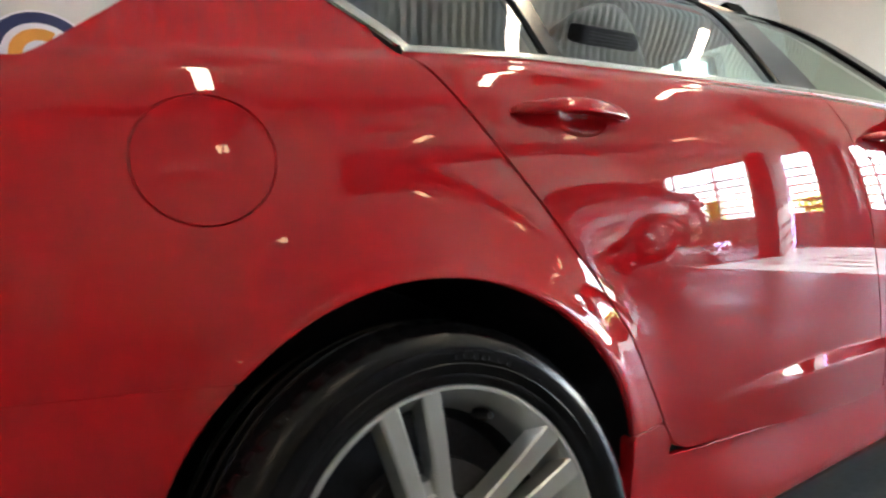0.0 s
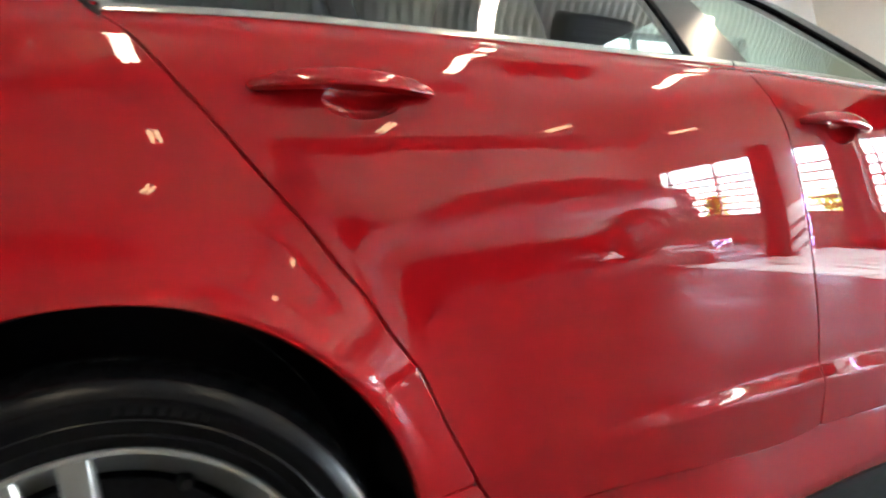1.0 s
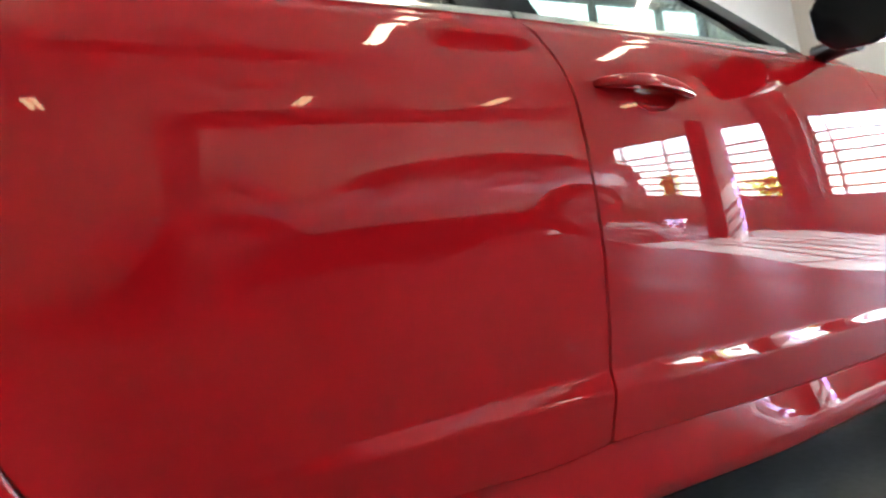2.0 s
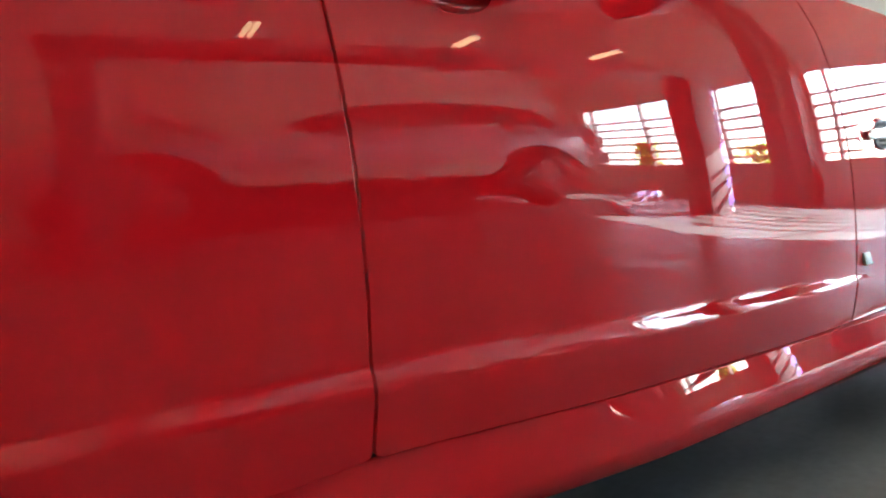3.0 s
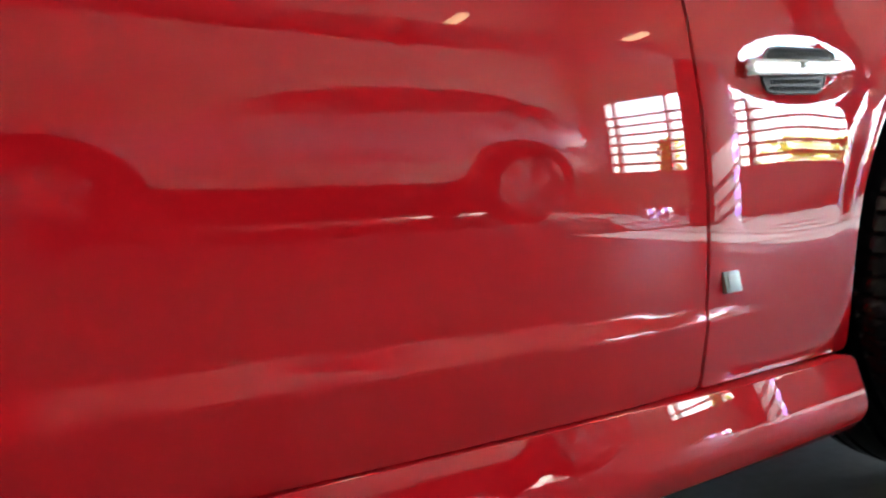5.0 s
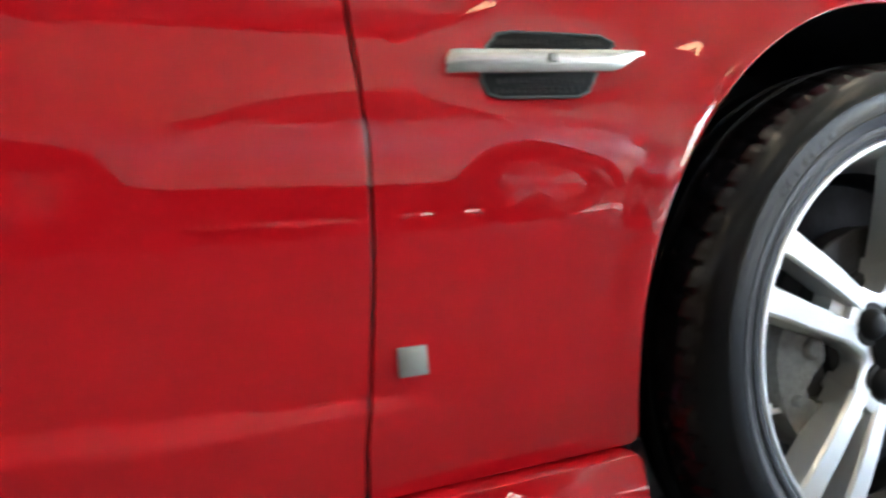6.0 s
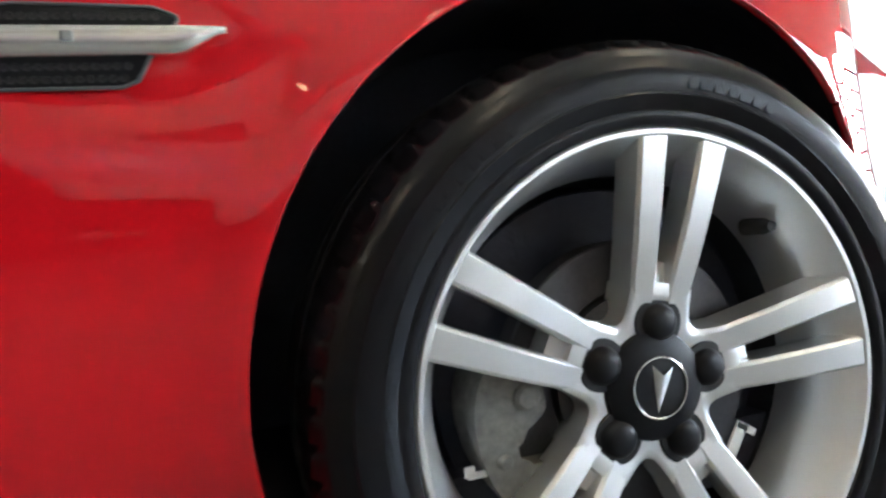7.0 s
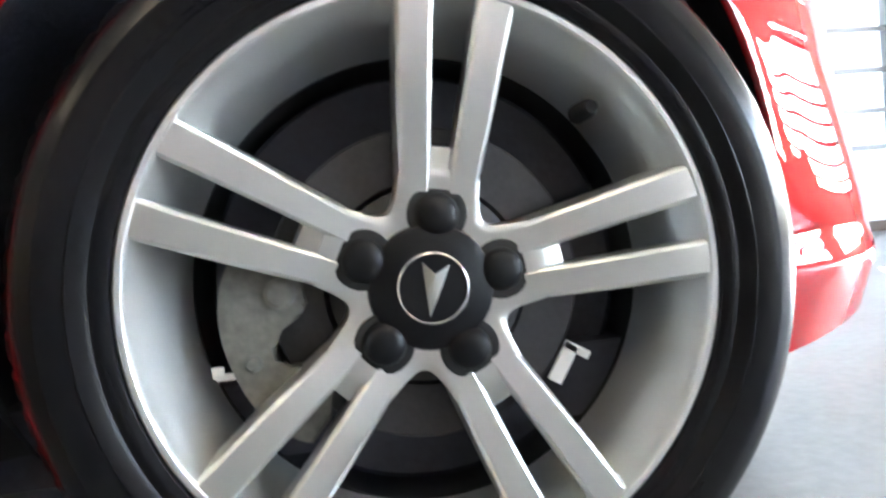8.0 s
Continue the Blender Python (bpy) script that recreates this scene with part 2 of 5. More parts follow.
crease_top = curve_of([(0.5, 0.420), (0.66, 0.428), (0.78, 0.438), (0.96, 0.440), (1.22, 0.433), (1.35, 0.428), (1.5, 0.417), (1.69, 0.406), (1.93, 0.394), (2.26, 0.373), (2.4, 0.362), (2.6, 0.362)], 8)
crease_low = curve_of([(0.5, 0.415), (0.66, 0.415), (0.96, 0.408), (1.23, 0.396), (1.35, 0.391), (1.5, 0.382), (1.69, 0.374), (1.93, 0.368), (2.26, 0.360), (2.4, 0.358), (2.6, 0.358)], 8)


def crease_depth(x):
    return 0.0125 * smooth01((x - 0.55) / 0.35) * smooth01((2.42 - x) / 0.35)


def flare(x, z):
    """How far the wheel arches swell out of the flank."""
    d0 = np.hypot(x - REAR_ARCH, z - REAR_Z) - REAR_R
    d1 = np.hypot(x - FRONT_ARCH, z - ARCH_Z) - ARCH_R
    out = 0.0
    for d, h, w in ((d0, 0.026, 0.085), (d1, 0.0045, 0.090)):
        d = np.maximum(d, 0)
        h = h * (1 - 0.85 * smooth01((-0.20 - x) / 0.12) * smooth01((0.78 - z) / 0.16)) if w < 0.088 else h
        out = out + h * np.exp(-(d / w) ** 2 * 1.2) + (0.006 if w < 0.088 else 0.004) * smooth01(1 - d / (0.035 if w < 0.088 else 0.05))
    return out * (0.15 + 0.85 * smooth01((z - 0.22) / 0.33))


TWIST = 0.026


def twist(x, z):
    """The front door turns a little more upright low down, ahead of its middle."""
    return TWIST * 0.07 * np.tanh((z - 0.49) / 0.07) * smooth01((x - 1.45) / 0.35) * smooth01((2.60 - x) / 0.25)


def base_flank(x, z):
    k = smooth01((z - 0.60) / 0.38)
    zz = z + (1.067 - belt(x)) * k + level(x) * (1 - k) * smooth01((z - 0.05) / 0.35)
    nose_in = 0.04 * smooth01((x - 3.15) / 0.35) * np.interp(z, [0.33, 0.43, 0.55, 0.7, 0.9], [0, 0.8, 1.7, 2.4, 3.0])
    return plan_raw(x) - plan_raw(0.9) + rise_raw(zz) - rise_raw(0.81) + 0.004 + nose_in + twist(x, z)


def flank(x, z):
    x, z = np.asarray(x, float), np.asarray(z, float)
    zt, zb = crease_top(x), crease_low(x)
    w = np.maximum(zt - zb, 0.004)
    t = (zt - z) / w
    s = 0.06
    soft = s * (np.logaddexp(0, t / s) - np.logaddexp(0, (t - 1) / s))
    dish = 0.0014 * smooth01((1.4 - np.hypot((x - 2.455) / 0.098, (z - 0.648) / 0.035)) / 0.7)
    return base_flank(x, z) - crease_depth(x) * soft - flare(x, z) * smooth01((1.02 - z) / 0.22) + dish


def sill(x, z):
    x, z = np.asarray(x, float), np.asarray(z, float)
    zt = 0.295
    b = base_flank(x, np.full_like(z, zt)) - 0.006 + sill_raw(z) - sill_raw(zt)
    b = b - 0.20 * (z - zt) * smooth01((1.75 - x) / 0.45)
    up = smooth01((z - 0.30) / 0.06)
    return b * (1 - up) + base_flank(x, z) * up - flare(x, z) * smooth01((1.0 - x) / 0.2) * smooth01((z - 0.15) / 0.1)


# joints between the panels
rear_gap = curve_of([(0.3, 0.5807), (0.342, 0.5461), (0.354, 0.5102), (0.372, 0.4817), (0.41, 0.4586), (0.486, 0.4212), (0.512, 0.4095), (0.578, 0.3846), (0.63, 0.3527), (0.69, 0.3213), (0.72, 0.2996), (0.78, 0.2638), (0.84, 0.2223), (0.893, 0.1862), (0.966, 0.1360), (1.02, 0.1003), (1.056, 0.0697), (1.1, 0.0398)], 4)
b_gap = curve_of([(0.27, 1.2116), (0.306, 1.2187), (0.395, 1.2291), (0.437, 1.2294), (0.515, 1.2346), (0.62, 1.2375), (0.712, 1.2370), (0.81, 1.2316), (0.889, 1.2252), (0.952, 1.2040), (0.996, 1.1777), (1.03, 1.1588), (1.1, 1.1293)], 5)
f_gap = curve_of([(0.25, 2.2637), (0.286, 2.2673), (0.325, 2.2673), (0.37, 2.2734), (0.443, 2.2807), (0.5, 2.2852), (0.577, 2.2875), (0.64, 2.2827), (0.71, 2.2762), (0.764, 2.2655), (0.85, 2.2352), (0.95, 2.1796), (1.1, 2.0697)], 6)
door_low = curve_of([(0.3, 0.3620), (0.5, 0.3520), (0.59, 0.3430), (0.78, 0.3307), (1.1, 0.3026), (1.22, 0.3122), (1.58, 0.2915), (1.92, 0.2826), (2.27, 0.2750), (2.53, 0.2718), (2.7, 0.2805)], 8)
GAP = 0.0030


def smax(*fs):
    k = 0.010
    out = fs[0]
    for f in fs[1:]:
        d = np.abs(out - f)
        out = np.maximum(out, f) + np.maximum(k - d, 0) ** 2 / (4 * k)
    return out


def circle(x, z, cx, cz, r):
    return np.hypot(x - cx, z - cz) - r


def s_rear_gap(x, z):
    return (x - rear_gap(z)) * 0.85


FUEL = (-0.238, 0.903, 0.083)


def in_quarter(x, z):
    pillar = np.where(z > 1.07, x - (0.062 - (z - 1.085) * 0.95), -1.0)
    roofline = z - np.where(x < -0.416, 1.045, 1.045 + (x + 0.416) * 0.84)
    low = np.where(x < 0.2, 0.632 - (x + 0.27) * 0.10 - z, 0.416 - z)
    return np.maximum(low + 0.0005, smax(s_rear_gap(x, z) + GAP, -circle(x, z, REAR_ARCH, REAR_Z, REAR_R), -1.02 - x, np.maximum(roofline, z - 1.40),
                FUEL[2] + GAP - np.hypot(x - FUEL[0], z - FUEL[1]), pillar))


def in_fuel(x, z):
    return circle(x, z, *FUEL[:2], FUEL[2] - 0.001)


HANDLES = ((0.216, 0.460, 0.958, 0.946), (1.272, 1.510, 0.905, 0.882))
CUP_A, CUP_B = 0.054, 0.027


def cup_centre(h):
    return (h[0] + h[1]) / 2 + 0.020, (h[2] + h[3]) / 2 - 0.013


def clear_of_cup(x, z, h):
    cx, cz = cup_centre(h)
    return (1 - np.hypot((x - cx) / CUP_A, (z - cz) / CUP_B)) * CUP_B


def in_rear_door(x, z):
    return smax(clear_of_cup(x, z, HANDLES[0]), -s_rear_gap(x, z) + GAP, x - b_gap(z) + GAP, door_low(x) + GAP - z, z - belt(x) - 0.004)


def in_front_door(x, z):
    return smax(clear_of_cup(x, z, HANDLES[1]), b_gap(z) + GAP - x, x - f_gap(z) + GAP, door_low(x) + GAP - z, z - belt(x) - 0.004)


def in_fender(x, z):
    return np.maximum(np.where(x > 3.0, 0.6005 - z, -1.0), smax(f_gap(z) + GAP - x, -circle(x, z, FRONT_ARCH, ARCH_Z, ARCH_R),
                      door_low(np.minimum(x, 2.6)) + GAP - z, z - belt(x) + 0.03, x - 3.58))


def in_sill(x, z):
    rear = np.where(x < 0.47, smax(z - 0.412, s_rear_gap(x, z) + GAP), z - door_low(x) + GAP)
    return smax(rear, -circle(x, z, REAR_ARCH, REAR_Z, REAR_R), -circle(x, z, FRONT_ARCH, ARCH_Z, ARCH_R), 0.170 - z, x - 2.542, 0.20 - x)


def in_front_bumper(x, z):
    return np.maximum(z - 0.599, smax(WHEELBASE - x, -circle(x, z, FRONT_ARCH, ARCH_Z, ARCH_R), 0.195 + (x - 3.2) * 0.12 - z, x - 3.60))


def in_rear_bumper(x, z):
    return np.maximum(z - 0.632 + (x + 0.27) * 0.10 + 0.0018, smax(x - 0.1, -circle(x, z, REAR_ARCH, REAR_Z, REAR_R), 0.21 - z, -1.30 - x))


def rear_bumper_flank(x, z):
    """The rear bumper stands more upright than the panel above it."""
    low = smooth01((0.632 - z) / 0.12)
    return flank(x, z) + 0.6 * flare(x, z) * low - 0.05 * np.maximum(0.632 - z, 0) * smooth01((-0.26 - np.asarray(x)) / 0.10)


def bumper_flank(x, z):
    """The front corner steps out in a ridge low on the bumper."""
    step = 0.020 * smooth01((0.345 - z) / 0.05) * smooth01((x - 3.22) / 0.06) * smooth01((3.58 - x) / 0.08)
    return flank(x, z) - step


def panel(name, region, field, bounds, parent, label="", cell=0.007, mat=None, other=False, lip=0.016, back=0.0):
    """A body panel: the field over a region of (x, z), with its rim rolled inwards."""
    x0, x1, z0, z1 = bounds
    nx, nz = int((x1 - x0) / cell) + 1, int((z1 - z0) / cell) + 1
    X, Z = np.meshgrid(x0 + np.arange(nx + 1) * cell, z0 + np.arange(nz + 1) * cell, indexing="ij")
    keep = region((X[:-1, :-1] + cell / 2), (Z[:-1, :-1] + cell / 2)) < 0
    idx = np.arange((nx + 1) * (nz + 1)).reshape(nx + 1, nz + 1)
    Q = np.stack([idx[:-1, :-1], idx[1:, :-1], idx[1:, 1:], idx[:-1, 1:]], -1)[keep]
    used, inv = np.unique(Q, return_inverse=True)
    Q = inv.reshape(Q.shape)
    px, pz = X.ravel()[used].copy(), Z.ravel()[used].copy()
    E = np.concatenate([Q[:, [i, (i + 1) % 4]] for i in range(4)])
    key = np.sort(E, 1)
    _, first, count = np.unique(key, axis=0, return_index=True, return_counts=True)
    edge = E[first[count == 1]]
    rim = np.unique(edge)
    h = 1e-4
    for _ in range(7):
        s = region(px[rim], pz[rim])
        gx = (region(px[rim] + h, pz[rim]) - region(px[rim] - h, pz[rim])) / (2 * h)
        gz = (region(px[rim], pz[rim] + h) - region(px[rim], pz[rim] - h)) / (2 * h)
        g2 = np.maximum(gx * gx + gz * gz, 0.05)
        px[rim] -= np.clip(s * gx / g2, -cell, cell) * 0.9
        pz[rim] -= np.clip(s * gz / g2, -cell, cell) * 0.9
    gl = np.sqrt(gx * gx + gz * gz) + 1e-9
    ox, oz = gx / gl, gz / gl

    def normal(a, b):
        d = 4e-4
        n = np.stack([(field(a + d, b) - field(a - d, b)) / (2 * d), -np.ones_like(a), (field(a, b + d) - field(a, b - d)) / (2 * d)], -1)
        return n / np.linalg.norm(n, axis=1, keepdims=True)

    V = np.stack([px, field(px, pz) + back, pz], -1)
    N = normal(px, pz)
    m = len(px)
    k = len(rim)
    at = np.full(m, -1)
    at[rim] = np.arange(k)
    V1 = V[rim] + np.stack([ox * 0.0012, np.full(k, 0.0014), oz * 0.0012], -1)
    V2 = V1 + [0, lip, 0]
    O = np.stack([ox, np.zeros(k), oz], -1)
    N1 = N[rim] + O
    N1 /= np.linalg.norm(N1, axis=1, keepdims=True)
    V = np.concatenate([V, V1, V2])
    N = np.concatenate([N, N1, O])
    a, b = edge[:, 0], edge[:, 1]
    L1 = np.stack([b, a, m + at[a], m + at[b]], -1)
    L2 = np.stack([m + at[b], m + at[a], m + k + at[a], m + k + at[b]], -1)
    F = np.concatenate([Q, L1, L2])
    if other:
        V, N, F = V * [1, -1, 1] + [0, WIDTH, 0], N * [1, -1, 1], F[:, ::-1]
    return link(name, V, F, mat or RED, parent, label, normals=N)


car = thing("car", (0, 0, 0), "glossy red four-door sedan parked on a workshop floor", "car")


def side_panels(other):
    def p(name, region, field, bounds, label="", cell=0.007, **kw):
        return panel(name, region, field, bounds, car, label, cell if not other else 0.016, other=other, **kw)
    made = {}
    p("rear_quarter_panel", in_quarter, flank, (-1.05, 0.62, 0.40, 1.42), lip=0.010)
    p("fuel_flap", in_fuel, flank, (-0.34, -0.15, 0.81, 1.0), "round flush fuel flap", cell=0.005)
    made["rear"] = p("rear_door", in_rear_door, flank, (0.0, 1.26, 0.28, 1.09))
    made["front"] = p("front_door", in_front_door, flank, (1.08, 2.36, 0.28, 1.06))
    p("front_fender", in_fender, flank, (2.10, 3.60, 0.27, 1.0), lip=0.008)
    p("side_skirt", in_sill, sill, (0.20, 2.56, 0.15, 0.44), lip=0.03)
    p("front_bumper_side", in_front_bumper, bumper_flank, (2.9, 3.62, 0.15, 0.62), lip=0.008)
    p("rear_bumper_side", in_rear_bumper, rear_bumper_flank, (-1.32, 0.1, 0.19, 0.72), lip=0.008)
    return made


DOORS = side_panels(False)
side_panels(True)

# dark structure behind the joints
for other in (False, True):
    def inner(x, z):
        return flank(x, z) + 0.019

    def behind(x, z):
        return smax(-circle(x, z, REAR_ARCH, REAR_Z, REAR_R + 0.012), -circle(x, z, FRONT_ARCH, ARCH_Z, ARCH_R + 0.012), 0.20 - z, z - belt(x) + 0.004, -1.0 - x, x - 3.25)
    panel("body_shell", behind, inner, (-1.02, 3.27, 0.19, 1.06), car, "black shell behind the panel joints", 0.02, SEAL, other, lip=0.005)


def mirrored(v, other):
    return (v[0], WIDTH - v[1], v[2]) if other else tuple(v)


# ---- greenhouse: bright belt moulding, panes, pillars
def sweep(name, pts, w, h, mat, label="", other=False, proud=0.0, lean=25.0):
    """A rounded bar along points; w across its face, h out of the flank."""
    pts = [Vector(p) for p in pts]
    ring = [(-0.5, 0.0), (-0.44, -0.75), (-0.25, -1.0), (0.25, -1.0), (0.44, -0.75), (0.5, 0.0)]
    V, F = [], []
    k = len(ring)
    for i, p in enumerate(pts):
        t = (pts[min(i + 1, len(pts) - 1)] - pts[max(i - 1, 0)]).normalized()
        out = Vector((0, -math.cos(radians(lean)), math.sin(radians(lean))))
        out = (out - t * out.dot(t)).normalized()
        up = t.cross(out).normalized()
        for a, b in ring:
            V.append(mirrored(p + up * (a * w) - out * (b * h + 0.0) * 1.0 + out * proud, other))
    for i in range(len(pts) - 1):
        for j in range(k):
            q = (i * k + j, (i + 1) * k + j, (i + 1) * k + (j + 1) % k, i * k + (j + 1) % k)
            F.append(q)
    F.append(tuple(range(k)))
    F.append(tuple(range((len(pts) - 1) * k, len(pts) * k))[::-1])
    ob = link(name, V, F, mat, car, label, 50)
    bm = bmesh.new()
    bm.from_mesh(ob.data)
    bmesh.ops.recalc_face_normals(bm, faces=bm.faces)
    bm.to_mesh(ob.data)
    bm.free()
    return ob


def on_flank(x, z, off=0.0):
    return Vector((x, float(flank(x, z)) + off, z))


def a_pillar(z):
    return 1.950 - (z - 0.995) * 1.55


def pane_region(x, z, lo, hi):
    return smax(lo(z) - x, x - hi(z), belt(x) + 0.010 - z, z - 1.385)


def chrome_rear(z):
    return 0.072 - (z - 1.085) * 0.95


for other in (False, True):
    panes = (("quarter_glass", lambda z: chrome_rear(z) + 0.01, lambda z: 0.363 + 0 * z, REAR_GLASS),
             ("rear_door_glass", lambda z: 0.388 + (z - 1.07) * 0.06, lambda z: 1.068 + (z - 1.04) * 0.04, REAR_GLASS),
             ("front_door_glass", lambda z: 1.222 - (z - 1.04) * 0.14, lambda z: a_pillar(z) - 0.02, SIDE_GLASS))
    for nm, lo, hi, mat in panes:
        ob = panel(nm, lambda x, z, lo=lo, hi=hi: pane_region(x, z, lo, hi), flank, (-0.30, 1.98, 0.98, 1.40), car,
                   "tinted window pane", 0.012, mat, other, lip=0.003, back=0.008)
        ob.visible_shadow = False
    pillars = (("glass_divider", lambda z: 0.360 + 0 * z, lambda z: 0.391 + (z - 1.07) * 0.06),
               ("b_pillar", lambda z: 1.064 + (z - 1.04) * 0.04, lambda z: 1.226 - (z - 1.04) * 0.14),
               ("a_pillar", lambda z: a_pillar(z) - 0.024, lambda z: a_pillar(z) + 0.055))
    for nm, lo, hi in pillars:
        panel(nm, lambda x, z, lo=lo, hi=hi: smax(lo(z) - x, x - hi(z), belt(x) + 0.006 - z, z - 1.40), flank, (-0.3, 2.06, 0.98, 1.42), car,
              "gloss black pillar", 0.009, GLOSS_BLACK, other, lip=0.03, back=-0.001)
    xs = np.linspace(0.074, 1.157, 60)
    sweep("belt_moulding", [on_flank(x, float(belt(x)) + 0.006) for x in xs], 0.017, 0.006, CHROME, "bright chrome belt moulding", other)
    xs = np.linspace(1.164, 1.92, 50)
    sweep("belt_moulding", [on_flank(x, float(belt(x)) + 0.006) for x in xs], 0.017, 0.006, CHROME, "bright chrome belt moulding", other)
    zs = np.linspace(0, 1, 40)
    pts = []
    for q in zs:
        z = 1.073 + q * 0.31
        x = 0.064 - (z - 1.085) * 0.95 - 0.012 * math.exp(-(z - 1.073) * 60) + 0.012
        pts.append(on_flank(x, z))
    sweep("window_moulding", [on_flank(0.069, 1.0725)] + pts, 0.024, 0.006, CHROME, "bright chrome rear window moulding", other)
# ---- wheels
RIM_R = 0.2385
WHEEL_Y = 0.030


def twin_spoke(name, parent, turn):
    """Two tapered bars with chamfered faces that join towards the hub."""
    V, F = [], []
    for side in (-1, 1):
        rows = []
        for r, inn, out, y in ((0.050, 0.004, 0.026, 0.0270), (0.072, 0.0055, 0.030, 0.0255), (0.095, 0.0075, 0.0335, 0.0210), (0.125, 0.0100, 0.0370, 0.0150),
                               (0.165, 0.0130, 0.0415, 0.0085), (0.205, 0.0155, 0.0455, 0.0035), (0.226, 0.0165, 0.0478, 0.0015), (0.2355, 0.0168, 0.0485, 0.0012)):
            c = 0.0035
            rows.append([(inn, y + 0.034), (inn, y + c), (inn + c * 0.5, y + c * 0.3), (inn + c, y), (out - c, y), (out - c * 0.5, y + c * 0.3), (out, y + c), (out + 0.003, y + 0.034)])
            rows[-1] = [(side * a, b, r) for a, b in rows[-1]]
        base = len(V)
        k = 8
        for row in rows:
            V += [(a, b, r) for a, b, r in row]
        for i in range(len(rows) - 1):
            for j in range(k):
                q = (base + i * k + j, base + i * k + (j + 1) % k, base + (i + 1) * k + (j + 1) % k, base + (i + 1) * k + j)
                F.append(q if side > 0 else q[::-1])
        F.append(tuple(base + j for j in range(k)))
        F.append(tuple(base + (len(rows) - 1) * k + j for j in range(k)))
    # bridge low in the slot near the hub
    base = len(V)
    for r, y, w in ((0.05, 0.030, 0.008), (0.088, 0.029, 0.010), (0.116, 0.034, 0.013), (0.120, 0.055, 0.013)):
        V += [(-w, y, r), (w, y, r)]
    for i in range(3):
        F.append((base + 2 * i, base + 2 * i + 1, base + 2 * i + 3, base + 2 * i + 2))
    # web between neighbouring spokes, rounded towards the rim
    c, s = math.cos(turn), math.sin(turn)
    V = [(-(x * c + z * s), y, z * c - x * s) for x, y, z in V]
    ob = link(name, V, F, ALLOY, parent, sharp=28)
    bm = bmesh.new()
    bm.from_mesh(ob.data)
    bmesh.ops.recalc_face_normals(bm, faces=bm.faces)
    bm.to_mesh(ob.data)
    bm.free()
    return ob


SPOKE_R = (0.030, 0.050, 0.072, 0.095, 0.125)
SPOKE_Y = (0.0285, 0.0272, 0.0257, 0.0212, 0.0152)


def hub_mesh(parent, turn):
    """Hub face that runs up into the spokes, with rounded hollows between them."""
    n, k = 180, 9
    V, F = [], []
    for i in range(n):
        a = i * 2 * math.pi / n
        off = abs((math.degrees(a) + 36) % 72 - 36)
        edge = 0.0695 + 0.0275 * min(1.0, (36 - off) / 16.0) ** 2.2
        for j in range(k):
            r = 0.030 + (edge - 0.030) * j / (k - 1)
            y = float(np.interp(r, SPOKE_R, SPOKE_Y)) + 0.0004
            if j == k - 1:
                y += 0.0022
            V.append((r * math.sin(a), y, r * math.cos(a)))
        for r, y in ((edge + 0.0012, 0.033), (edge + 0.004, 0.062)):
            V.append((r * math.sin(a), y, r * math.cos(a)))
    m = k + 2
    for i in range(n):
        q = (i + 1) % n
        for j in range(m - 1):
            F.append((i * m + j, i * m + j + 1, q * m + j + 1, q * m + j))
    ob = link("hub", V, F, ALLOY, parent, sharp=50)
    ob.rotation_euler = (0, -turn, 0)
    return ob


